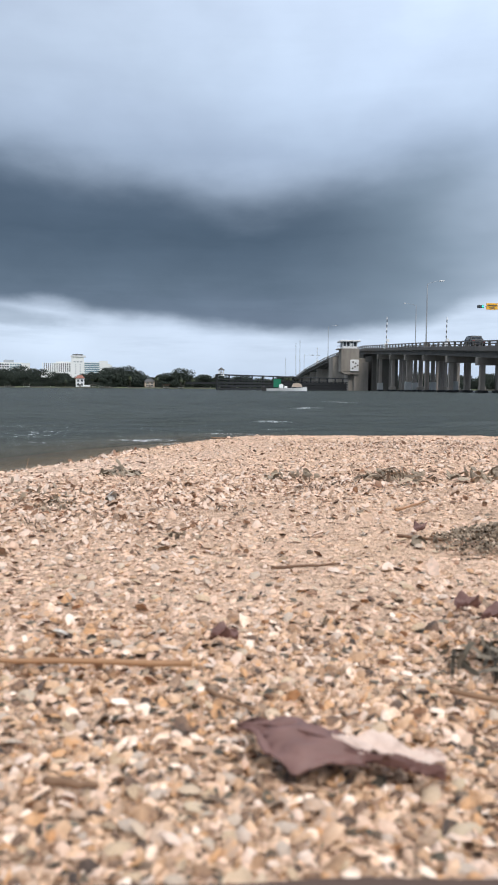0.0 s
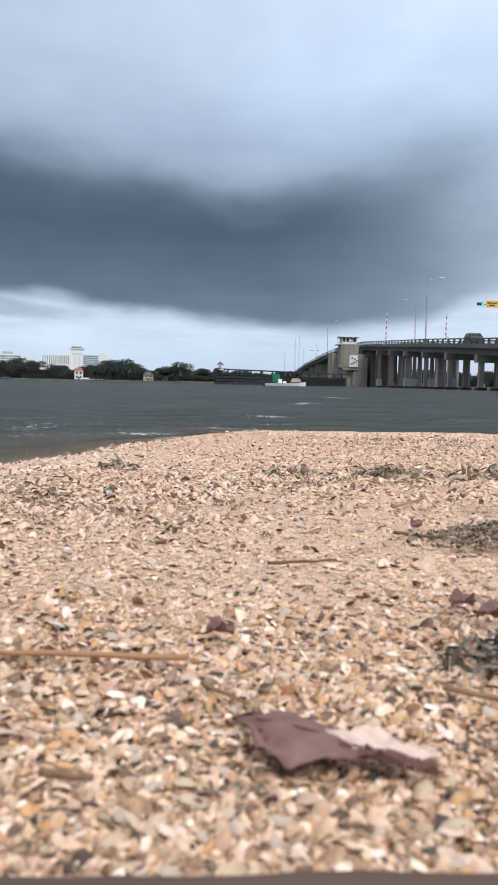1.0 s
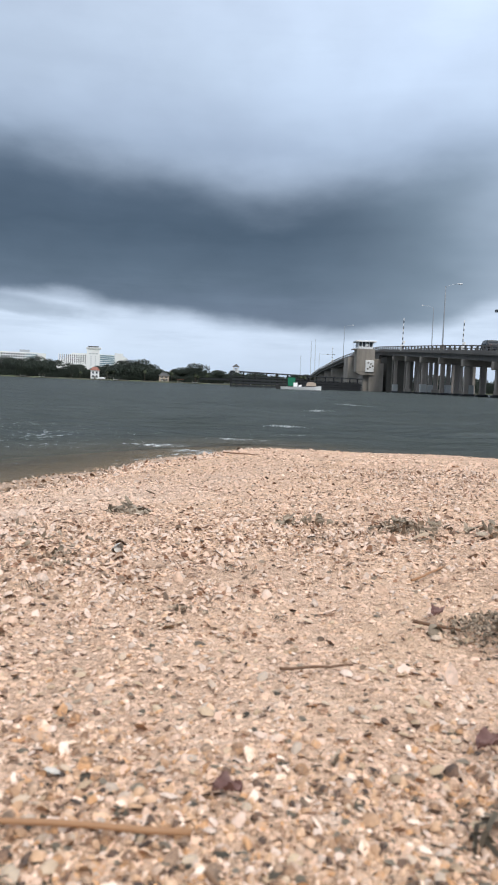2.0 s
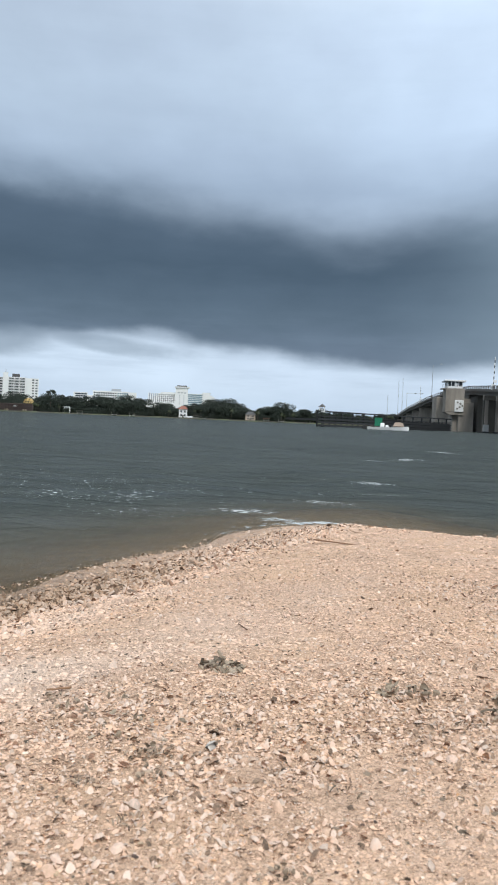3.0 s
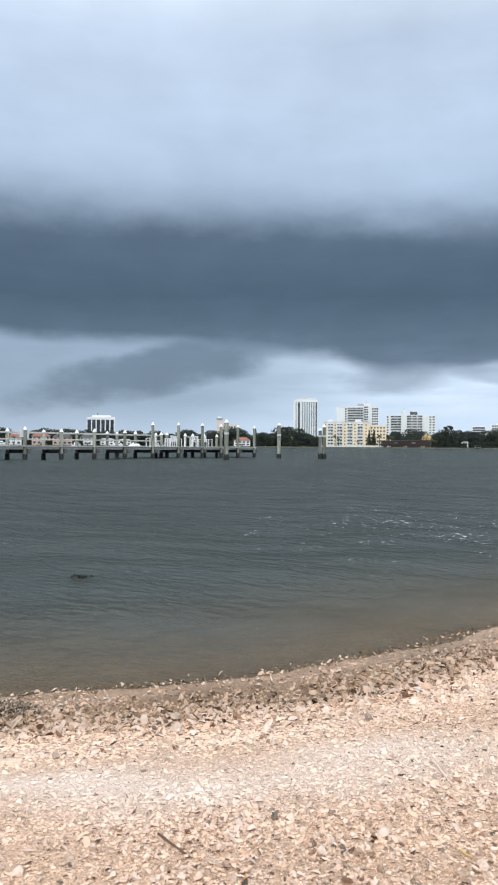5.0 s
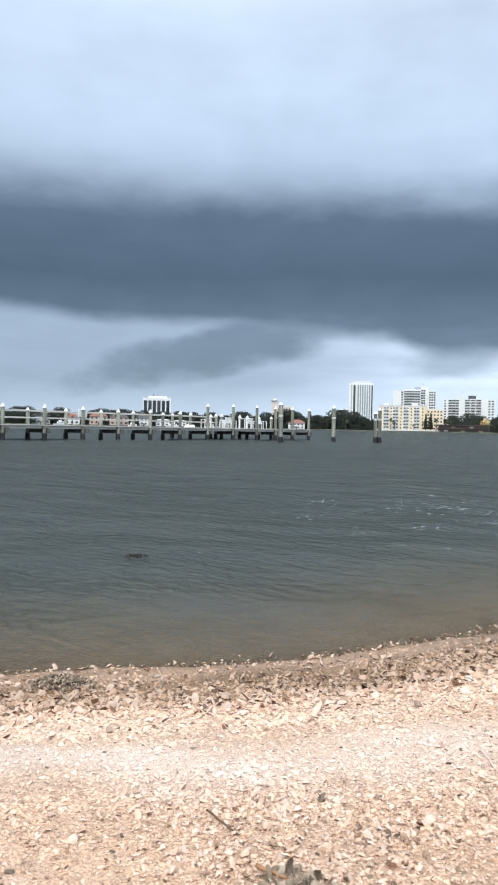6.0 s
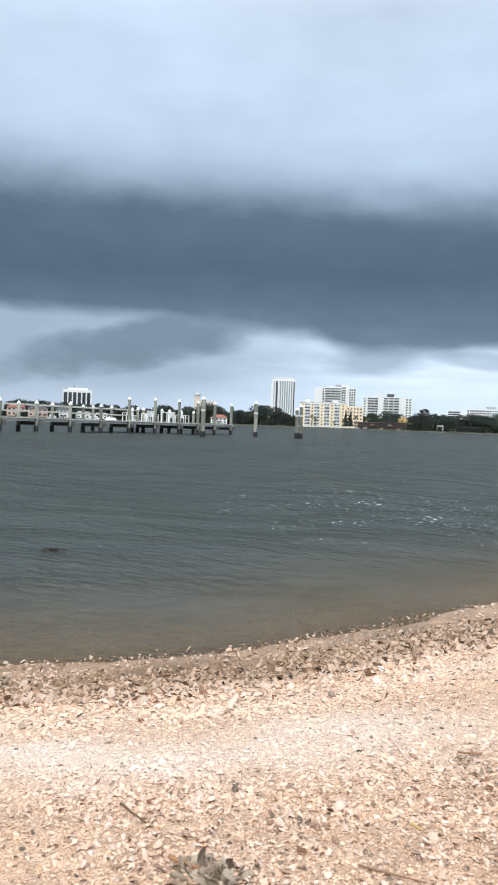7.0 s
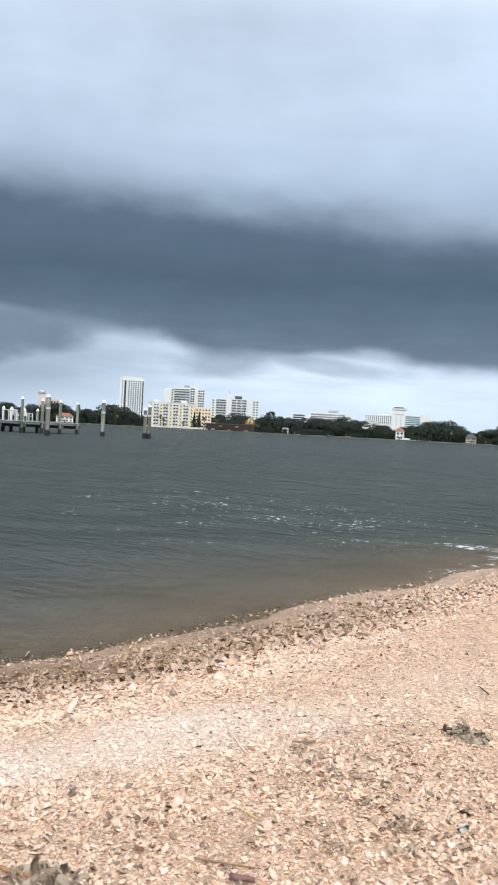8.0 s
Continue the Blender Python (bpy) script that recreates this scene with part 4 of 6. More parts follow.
def quay_shed():
    b = thing("boat_shed", bearing(-25.0, 606), "long low brown two-level open boat shed on the bank", "shed")
    for z in (2.5, 5.0):
        part("roof", box(-20, 18, -1, 8, z, z + 0.4), M["rust_brown"], b)
    for i in range(20):
        part("post", box(-19.5 + i * 1.95, -19.15 + i * 1.95, -0.6, -0.2, -0.3, 5.0), M["rust_brown"], b)
    part("back_wall", box(-19.8, 17.8, 4.2, 4.5, -0.3, 5.0), M["rust_brown"], b)
    for i, x in enumerate((-14, -8.5, -1, 5, 12)):
        part("stored_hull", box(x - 1.6, x + 1.6, 0.5, 3, (0.0, 2.9)[i % 2], (1.3, 4.1)[i % 2], bevel=0.4), M["white_paint" if i % 3 == 0 else "canvas"], b)


quay_shed()

# radio masts far beyond the bridge
for deg, dist, h in ((3.45, 900, 53), (3.75, 900, 56), (2.7, 900, 36)):
    b = thing("radio_mast", bearing(deg, dist), "thin pale lattice radio mast on the horizon", "mast", "radio masts")
    bm = bmesh.new()
    for k in range(3):
        a = k * math.tau / 3
        add_rod(bm, (0.6 * math.cos(a), 0.6 * math.sin(a), -0.5), (0.25 * math.cos(a), 0.25 * math.sin(a), h), 0.12, 0.1, 5)
    for j in range(int(h / 3)):
        a = j * math.tau / 3
        add_rod(bm, (0.5 * math.cos(a), 0.5 * math.sin(a), j * 3), (0.45 * math.cos(a + 2.1), 0.45 * math.sin(a + 2.1), j * 3 + 3), 0.06, 0.06, 4)
    part("lattice", bm, M["steel"], b)

# ---------------------------------------------------------------- trees of the far bank


def leaf_cloud(rng, blobs, n, size, name, mat):
    """Many small folded leaf clumps over uneven blobs; each clump is two triangles."""
    vs, fs = [], []
    w = np.array([bx0[3] * bx0[4] for bx0 in blobs], float)
    pick = rng.choice(len(blobs), n, p=w / w.sum())
    for k in pick:
        cx0, cy0, cz0, rx, rz = blobs[k]
        d = rng.normal(size=3)
        d /= np.linalg.norm(d)
        r = rng.uniform(0.55, 1.06)
        c = np.array([cx0 + d[0] * rx * r, cy0 + d[1] * rx * r, cz0 + d[2] * rz * r])
        u, v = rng.normal(size=3), rng.normal(size=3)
        u /= np.linalg.norm(u)
        v -= u * v.dot(u)
        v /= np.linalg.norm(v)
        s = size * rng.uniform(0.5, 1.4)
        i = len(vs)
        fold = np.cross(u, v) * s * 0.3
        vs += [c - u * s, c - v * s * 0.6 + fold, c + u * s, c + v * s * 0.6 + fold]
        fs += [(i, i + 1, i + 2), (i, i + 2, i + 3)]
    me = bpy.data.meshes.new(name)
    me.from_pydata([tuple(map(float, p)) for p in vs], [], fs)
    me.materials.append(M[mat])
    return me


def oak(rng, w, h):
    b = thing("oak_tree", pose(0, 0, -50), "broad dark green live oak on the far bank", "tree", "trees on the far bank")
    bm = bmesh.new()
    add_rod(bm, (0, 0, -1), (0.2, 0, h * 0.35), 0.55, 0.38, 8)
    blobs = []
    for k in range(8):
        a = k * 2.4 + rng.uniform(-0.4, 0.4)
        r = w * 0.5 * rng.uniform(0.25, 0.75)
        top = (r * math.cos(a), r * math.sin(a), h * rng.uniform(0.42, 0.78))
        add_rod(bm, (0.2, 0, h * rng.uniform(0.22, 0.34)), top, 0.26, 0.08, 6)
        blobs.append((*top, w * rng.uniform(0.18, 0.3), h * rng.uniform(0.13, 0.24)))
    blobs.append((0, 0, h * 0.74, w * 0.26, h * 0.22))
    blobs += [(w * 0.3 * math.cos(k * 1.7), w * 0.3 * math.sin(k * 1.7), h * 0.2, w * 0.24, h * 0.2) for k in range(5)]
    part("trunk", bm, M["bark"], b)
    put("crown", leaf_cloud(rng, blobs, 4800, 0.42, "crown", "leaf"), b)
    return b


def pine(rng, h, flat):
    b = thing("pine_tree", pose(0, 0, -50), "tall dark umbrella pine above the treeline" if flat else "narrow dark conical pine beside the buildings", "tree", "pines on the far bank")
    part("trunk", rod((0, 0, -1), (0.3, 0, h * 0.95), 0.35, 0.1, 8), M["bark"], b)
    if flat:
        blobs = [(0.3 + 2.4 * math.cos(k * 1.3), 2.0 * math.sin(k * 1.3), h * (0.9 + 0.05 * math.sin(k * 2.1)), 1.6, 0.8) for k in range(6)]
        blobs += [(0, 0, h * 0.55, 1.2, 0.7)]
    else:
        blobs = [(0.2 * math.sin(k), 0, h * (0.15 + 0.08 * k), 2.5 * (1 - k / 11.5), h * 0.04) for k in range(11)]
    put("crown", leaf_cloud(rng, blobs, 750, 0.45, "crown", "leaf"), b)
    return b


def palm(rng, h):
    b = thing("palm_tree", pose(0, 0, -50), "slender cabbage palm with a round head", "palm tree", "palms on the far bank")
    part("trunk", rod((0, 0, -1), (0.3, 0, h), 0.24, 0.17, 7), M["bark"], b)
    vs, fs = [], []
    for k in range(30):
        a, lift = rng.uniform(0, math.tau), rng.uniform(-0.7, 1.2)
        side = Vector((-math.sin(a), math.cos(a), 0)) * 0.28
        prev = None
        for j in range(4):
            s = j / 3 * 2.2
            c = Vector((0.3 + math.cos(a) * s * math.cos(lift), math.sin(a) * s * math.cos(lift), h + math.sin(lift) * s - 0.22 * s * s))
            ww = (0.3, 1.0, 0.8, 0.15)[j]
            i = len(vs)
            vs += [tuple(c + side * ww), tuple(c - side * ww + Vector((0, 0, -0.12)))]
            if prev is not None:
                fs.append((prev, prev + 1, i + 1, i))
            prev = i
    me = bpy.data.meshes.new("fronds")
    me.from_pydata(vs, [], fs)
    me.materials.append(M["palm"])
    put("fronds", me, b)
    return b


rng = np.random.default_rng(5)
OAKS = [oak(rng, 15, 11), oak(rng, 18, 13), oak(rng, 13, 10), oak(rng, 20, 12.5), oak(rng, 11, 8)]
PALMS = [palm(rng, 6.5), palm(rng, 8.0)]
used = set()


def plant(proto, deg, dist, s=1.0, turn=0.0):
    m = Matrix.Translation((math.sin(radians(deg)) * dist, math.cos(radians(deg)) * dist, 0.85)) @ pose(0, 0, 0, 0, 0, turn)
    if proto.name not in used:
        used.add(proto.name)
        proto.matrix_basis = m
        return proto
    made = copy_thing(proto, m)
    made.scale = (s, s, s)
    return made


# crown height along the bank, by bearing: scale of the oaks
def canopy(deg):
    pts = [(-62, 0.8), (-52, 0.8), (-47, 0.75), (-44, 0.85), (-39.5, 1.0), (-37, 1.0), (-35, 0.95), (-33.2, 1.15), (-31.6, 0.85), (-31.2, 0.5), (-26.5, 0.5), (-26, 1.0), (-24.5, 0.9),
           (-23.9, 0.62), (-23.0, 0.62), (-22.2, 1.1), (-20.5, 0.85), (-18, 1.05), (-15, 1.0), (-13, 0.75), (-12.2, 0.75), (-11, 1.15), (-8.6, 1.1), (-7.3, 0.72), (-6.4, 0.75),
           (-5.4, 1.3), (-3.9, 1.05), (-2.2, 0.75), (0, 0.6), (5, 0.7), (30, 0.8)]
    h = float(np.interp(deg, [p[0] for p in pts], [p[1] for p in pts]))
    return h if -31.6 < deg < -26 else 0.45 + 0.52 * h


deg = -62.0
while deg < 24:
    s = canopy(deg)
    if s > 0.58:
        k = int(rng.integers(0, 5))
        plant(OAKS[k], deg, 622 + rng.uniform(0, 26), s * rng.uniform(0.95, 1.4), rng.uniform(0, 360))
    deg += rng.uniform(0.4, 0.7)
for k in range(34):                          # lower growth at the water's edge
    d = rng.uniform(-60, 3)
    if not -31.4 < d < -26.3:
        plant(OAKS[4], d, 610 + rng.uniform(0, 5), rng.uniform(0.35, 0.6), rng.uniform(0, 360))
for k in range(46):
    d = rng.uniform(-60, 4)
    plant(PALMS[k % 2], d, 606 + rng.uniform(0, 12), rng.uniform(0.7, 1.15), rng.uniform(0, 360))
plant(pine(rng, 17.5, True), -22.1, 622)
cone = pine(rng, 14, False)
plant(cone, -27.75, 612)
plant(cone, -27.4, 614, 1.05, 90)
plant(cone, -36.2, 640, 1.1, 40)

# woods behind the bank, too dense to tell trees apart
blobs = []
for k in range(420):
    d = radians(-63 + k * 0.21)
    s = 0.55 + 0.45 * canopy(math.degrees(d))
    blobs.append((math.sin(d) * (668 + 6 * math.sin(k)), math.cos(d) * (668 + 6 * math.sin(k)), 3.4 * s, 3.4, 4.2 * s))
woods = tagged(new("far_woods", leaf_cloud(rng, blobs, 42000, 0.7, "far_woods", "leaf")), "dense dark green undergrowth behind the far bank", "woods", kind="stuff")
# bank wall and lawns
bm = bmesh.new()
for k in range(-64, 26):
    a0, a1 = radians(k), radians(k + 1)
    h = 0.75 + 0.25 * math.sin(k * 2.7)
    ring = [bm.verts.new((math.sin(q) * r, math.cos(q) * r, z)) for q in (a0, a1) for r, z in ((598.5, -0.6), (598.5, h), (599.3, h), (599.3, -0.6))]
    for i in range(3):
        bm.faces.new((ring[i], ring[i + 1], ring[i + 5], ring[i + 4]))
me = mesh_of("bank_wall", bm, M["under"])
tagged(new("trim", me), "low grey concrete bulkhead along the far bank", "sea wall", kind="structure")
for k, d in enumerate((-11.5, -10.9, -6.2, -5.1, -20.0, -17.5, -16.2)):
    b = thing("boat_lift", bearing(d, 594), "small wooden jetty with mooring posts", "jetty", "jetties of the far bank")
    b.matrix_world = bearing(d, 592) @ Matrix.Translation((0, 0, -0.85))
    part("platform", box(-2.2, 2.2, -3, 6.5, 0.8, 1.0), M["deck"], b)
    for sx in (-2, 2):
        for sy in (-2.5, 2):
            part("post", rod((sx, sy, -2), (sx, sy, 2.6), 0.14), M["pile"], b)
    if k % 2 == 0:
        part("canopy", box(-2.6, 2.6, -3, 3, 2.6, 2.8), M["tile_roof" if k == 2 else "under"], b)
for d, w in ((-12.0, 3.2), (-11.85, 2.6)):
    b = thing("parked_boat", bearing(d, 599.8) @ Matrix.Translation((0, 0, 0)), "small white boat drawn up on the bank", "boat", "boats on the far bank")
    bm = box(-w / 2, w / 2, -0.6, 0.6, -0.1, 1.3, bevel=0.25)
    part("hull", bm, M["white_paint"], b)

# ---------------------------------------------------------------- the bascule bridge
BX0, BX1 = 36.8, 51.0                        # deck edges
PROFILE = [(20, 2.4), (60, 4.2), (113, 6.6), (156, 8.9), (249, 13.3), (313, 14.5), (376, 14.5), (501, 12.6), (617, 9.0), (745, 4.2)]


def deck_z(y):
    return float(np.interp(y, [p[0] for p in PROFILE], [p[1] for p in PROFILE]))


def strip(stations, x0, x1, lo, hi, slot=0, bm=None):
    """A long bar that follows the roadway's grade; lo and hi are heights over the deck."""
    bm = bm or bmesh.new()
    prev = None
    for y in stations:
        z = deck_z(y)
        ring = [bm.verts.new(p) for p in ((x0, y, z + lo), (x1, y, z + lo), (x1, y, z + hi), (x0, y, z + hi))]
        if prev:
            for i in range(4):
                bm.faces.new((prev[i], prev[(i + 1) % 4], ring[(i + 1) % 4], ring[i])).material_index = slot
        else:
            bm.faces.new(ring[::-1])
        prev = ring
    bm.faces.new(prev)
    return bm


bridge = thing("bascule_bridge", pose(0, 0, 0), "weathered grey concrete bascule bridge on many columns", "bridge")
ST = list(np.arange(20, 746, 6.0))
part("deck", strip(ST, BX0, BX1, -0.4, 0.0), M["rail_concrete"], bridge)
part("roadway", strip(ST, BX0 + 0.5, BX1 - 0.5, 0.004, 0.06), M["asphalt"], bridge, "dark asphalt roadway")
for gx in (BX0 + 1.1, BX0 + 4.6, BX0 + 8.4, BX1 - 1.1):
    part("girder", strip(ST, gx - 0.3, gx + 0.3, -1.45, -0.4), M["rail_concrete"], bridge, "dark concrete girder below the deck")
for ex in (BX0, BX1 - 0.35):
    part("kerb_rail", strip(ST, ex, ex + 0.35, 0.0, 0.36), M["rail_concrete"], bridge)
    part("mid_rail", strip(ST, ex + 0.08, ex + 0.27, 0.64, 0.73), M["rail_concrete"], bridge)
    part("top_rail", strip(ST, ex + 0.02, ex + 0.33, 1.02, 1.24), M["rail_concrete"], bridge)
post_me = mesh_of("rail_post", box(-0.15, 0.15, -0.22, 0.22, -0.05, 0.66), M["rail_concrete"])
for ex, y0, y1 in ((BX0 + 0.175, 70, 330), (BX1 - 0.175, 70, 330)):
    for y in np.arange(y0, y1, 4.0):
        put("rail_post", post_me, bridge, Matrix.Translation((ex, y, deck_z(y) + 0.4)))
rng = np.random.default_rng(9)
jacket_me = mesh_of("pile_jacket", box(-0.72, 0.72, -0.72, 0.72, -1.5, 2.3, bevel=0.06), M["pale_concrete"])
jacket_lo = mesh_of("pile_jacket", box(-0.72, 0.72, -0.72, 0.72, -1.5, 1.2, bevel=0.06), M["concrete"])
foot_me = mesh_of("pile_foot", box(-0.85, 0.85, -0.85, 0.85, -3.2, 0.42, bevel=0.08), M["tar"])
for k in range(-2, 6):                       # approach bents, nearest first
    y = 124.7 + 19.4 * k
    top = deck_z(y) - 1.45
    part("bent_cap", box(BX0 + 0.2, BX1 - 0.2, y - 0.75, y + 0.75, top - 1.3, top, bevel=0.08), M["concrete"], bridge, "heavy concrete bent cap")
    for i in range(5):
        x = BX0 + 1.2 + i * 2.95
        part("column", box(x - 0.43, x + 0.43, y - 0.43, y + 0.43, -3.2, top - 1.3, bevel=0.07), M["column"], bridge)
        put("pile_foot", foot_me, bridge, Matrix.Translation((x, y, 0)))
        if rng.random() < 0.55:
            put("pile_jacket", jacket_me if rng.random() < 0.6 else jacket_lo, bridge, Matrix.Translation((x, y, 0)), "pale repair jacket round a column")
for k in range(6):                           # far approach
    y = 430 + 48 * k
    part("pier_wall", box(BX0 + 1, BX1 - 1, y - 1.2, y + 1.2, -3.2, deck_z(y) - 2.0), M["concrete"], bridge)
# bascule piers and between them blocks coloured dark for the shade under the deck
part("bascule_pier", box(BX0 - 5.6, BX0 - 0.2, 241, 252, -3.2, deck_z(246) - 3.0, bevel=0.15), M["concrete"], bridge, "massive stained bascule pier")
part("machinery_wall", box(BX0 + 1.6, 46.6, 240, 254, -3.2, deck_z(246) - 2.1, bevel=0.15), M["under"], bridge, "bay wall coloured dark for the shade under the deck")
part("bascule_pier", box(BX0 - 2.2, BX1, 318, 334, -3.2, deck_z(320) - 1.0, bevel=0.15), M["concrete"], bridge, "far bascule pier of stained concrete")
part("rest_pier", box(BX0 + 1.6, 44.5, 229, 231, -3.2, deck_z(229) - 2.05), M["under"], bridge, "dark block painted as the shade below the deck")
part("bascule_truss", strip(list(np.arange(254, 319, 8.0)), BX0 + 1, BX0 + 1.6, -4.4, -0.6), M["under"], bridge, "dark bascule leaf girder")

tower = thing("bridge_control_tower", pose(0, 0, 0), "concrete bridge tender tower with a white glazed cabin", "control tower")
tx0, tx1, ty0, ty1, tz = 28.5, 34.3, 239.0, 246.0, 13.1
part("shaft", box(tx0 + 0.2, tx1, ty0, ty1, 5.9, tz, bevel=0.12), M["concrete"], tower)
part("lower_shaft", box(tx0 + 4.3, tx1 + 3.0, ty0 + 0.6, ty1, -3.2, 9.0, bevel=0.12), M["concrete"], tower, "buttress rising from the water")
bm = bmesh.new()
prof = [(0.0, tx0 + 0.2, tx1), (-0.8, tx0 + 1.4, tx1)]
vs = [[bm.verts.new((x, y, 5.9 + dz)) for x, y in ((a0, ty0), (a1, ty0), (a1, ty1), (a0, ty1))] for dz, a0, a1 in prof]
for i in range(4):
    bm.faces.new((vs[0][i], vs[1][i], vs[1][(i + 1) % 4], vs[0][(i + 1) % 4]))
bm.faces.new(vs[1])
part("corbel", bm, M["concrete"], tower)
panel = part("equipment_box", box(tx0 + 3.0, tx0 + 5.6, ty0 - 0.5, ty0 + 0.1, 6.0, 9.6, bevel=0.08), M["white_paint"], tower, "white equipment box with dark fittings")
for bx_, bz in ((3.6, 8.6), (4.4, 8.2), (4.2, 7.2), (5.0, 7.6), (3.5, 6.7)):
    part("fitting", box(tx0 + bx_, tx0 + bx_ + 0.45, ty0 - 0.62, ty0 - 0.48, bz, bz + 0.5), M["under"], panel)
part("cabin_sill", box(tx0 + 0.6, tx1 - 0.6, ty0 + 0.3, ty1 - 0.3, tz, tz + 0.7, bevel=0.05), M["white_paint"], tower)
for sx in np.linspace(tx0 + 0.75, tx1 - 0.75, 5):
    part("mullion", box(sx - 0.12, sx + 0.12, ty0 + 0.35, ty0 + 0.6, tz + 0.7, tz + 2.1), M["white_paint"], tower)
    part("mullion", box(sx - 0.12, sx + 0.12, ty1 - 0.6, ty1 - 0.35, tz + 0.7, tz + 2.1), M["white_paint"], tower)
part("glazing", box(tx0 + 0.8, tx1 - 0.8, ty0 + 0.5, ty1 - 0.5, tz + 0.7, tz + 2.1), M["glass"], tower, "dark cabin windows")
part("lamp_dish", rod((tx0 + 3.2, ty0 + 0.1, tz + 1.25), (tx0 + 3.2, ty0 + 0.34, tz + 1.25), 0.5, 0.4, 14), M["white_paint"], tower, "round white searchlight")
part("cabin_roof", box(tx0 - 0.3, tx1 + 0.3, ty0 - 0.7, ty1 + 0.6, tz + 2.1, tz + 2.55, bevel=0.06), M["white_paint"], tower, "white overhanging flat roof")
for z in (0.5, 1.0):
    part("balcony_rail", box(tx0 - 0.9, tx0 + 0.5, ty0 + 0.4, ty0 + 0.46, tz + z, tz + z + 0.07), M["steel"], tower)
for x in (tx0 - 0.9, tx0 - 0.3):
    part("rail_post", box(x, x + 0.06, ty0 + 0.4, ty0 + 0.46, tz, tz + 1.05), M["steel"], tower)
part("balcony", box(tx0 - 0.95, tx0 + 0.6, ty0 + 0.2, ty1 - 1, tz - 0.25, tz), M["concrete"], tower)


def street_lamp(x, y, h, arm):
    b = thing("street_lamp", pose(x, y, deck_z(y)), "tall galvanised street lamp on the bridge rail", "street lamp", "lamps on the bridge")
    part("pole", rod((0, 0, 0), (0, 0, h), 0.16, 0.09, 10), M["steel"], b)
    part("base", box(-0.3, 0.3, -0.3, 0.3, 0, 1.3, bevel=0.04), M["concrete"], b)
    bm = bmesh.new()
    for k in range(4):
        s, e = k / 4, (k + 1) / 4
        add_rod(bm, (arm * s, 0, h + 0.7 * math.sin(s * 1.5) - 0.1), (arm * e, 0, h + 0.7 * math.sin(e * 1.5) - 0.1), 0.03, 0.03, 6)
    part("arm", bm, M["steel"], b)
    part("lamp_head", box(arm - 0.2, arm + 0.9 * (1 if arm > 0 else -1), -0.2, 0.2, h + 0.5, h + 0.68, bevel=0.03), M["white_paint"], b, "flat white lamp head")


street_lamp(BX0 + 0.2, 160.6, 13.3, 2.6)
street_lamp(BX1 - 0.2, 235, 13.4, -2.9)
street_lamp(BX0 + 0.2, 361, 15.2, 3.4)


def barrier_gate(x, y, h):
    b = thing("barrier_gate", pose(x, y, deck_z(y)), "raised red-and-white striped bridge barrier arm", "barrier", "bridge barriers")
    part("gate_box", box(-0.45, 0.45, -0.4, 0.4, 0, 1.6, bevel=0.05), M["white_paint"], b)
    n = 10
    for k in range(n):
        z0, z1 = 1.4 + (h - 1.4) * k / n, 1.4 + (h - 1.4) * (k + 1) / n
        part("stripe", box(-0.11 + 0.014 * k, 0.11 + 0.014 * k, -0.06, 0.06, z0, z1), M["white_paint" if k % 2 else "black_paint"], b)
    part("lamp", box(0.2, 0.75, -0.15, 0.15, 1.9, 2.7), M["white_paint"], b)


barrier_gate(BX0 + 0.3, 208, 8.7)
barrier_gate(BX1 - 0.3, 198, 8.2)
barrier_gate(BX0 + 0.3, 421, 9.5)


def signal_gantry(x, y, span_, h, sign):
    b = thing("traffic_signal", pose(x, y, deck_z(y)), "traffic signal on a mast arm" + (" with an amber warning sign" if sign else " over the far roadway"), "traffic light", "traffic signals on the bridge")
    part("pole", rod((0, 0, 0), (0, 0, h + 0.5), 0.14, 0.11, 8), M["steel"], b)
    part("mast_arm", rod((0, 0, h), (span_, 0, h), 0.09, 0.06, 8), M["steel"], b)
    s = 1 if span_ > 0 else -1
    for d in ((1.0,) if sign else (0.55, 1.0)):
        hx = span_ * d
        head = part("signal_head", box(hx - 0.58, hx + 0.58, -0.35, -0.08, h - 0.24, h + 0.24, bevel=0.04), M["black_paint"], b, "dark horizontal signal head")
        for i in range(3):
            bm = rod((hx - 0.36 + i * 0.36, -0.42, h), (hx - 0.36 + i * 0.36, -0.34, h), 0.17, 0.17, 14)
            part("lens", bm, lens_mat if (i == 2 and sign) else M["glass"], head, "lit green lens" if i == 2 and sign else "unlit lens")
    if sign:
        board = part("sign_board", box(span_ + 0.95, span_ + 2.9, -0.3, -0.2, h - 0.52, h + 0.56, bevel=0.03), M["yellow_paint"], b, "amber warning board with two dark lines")
        for z, w in ((0.16, 0.8), (-0.22, 0.45)):
            part("text_bar", box(span_ + 1.92 - w, span_ + 1.92 + w, -0.33, -0.29, h + z - 0.09, h + z + 0.09), M["under"], board)


signal_gantry(44.2, 130, -5.25, 6.95, True)
signal_gantry(BX0 + 0.4, 521, 10, 11.3, False)


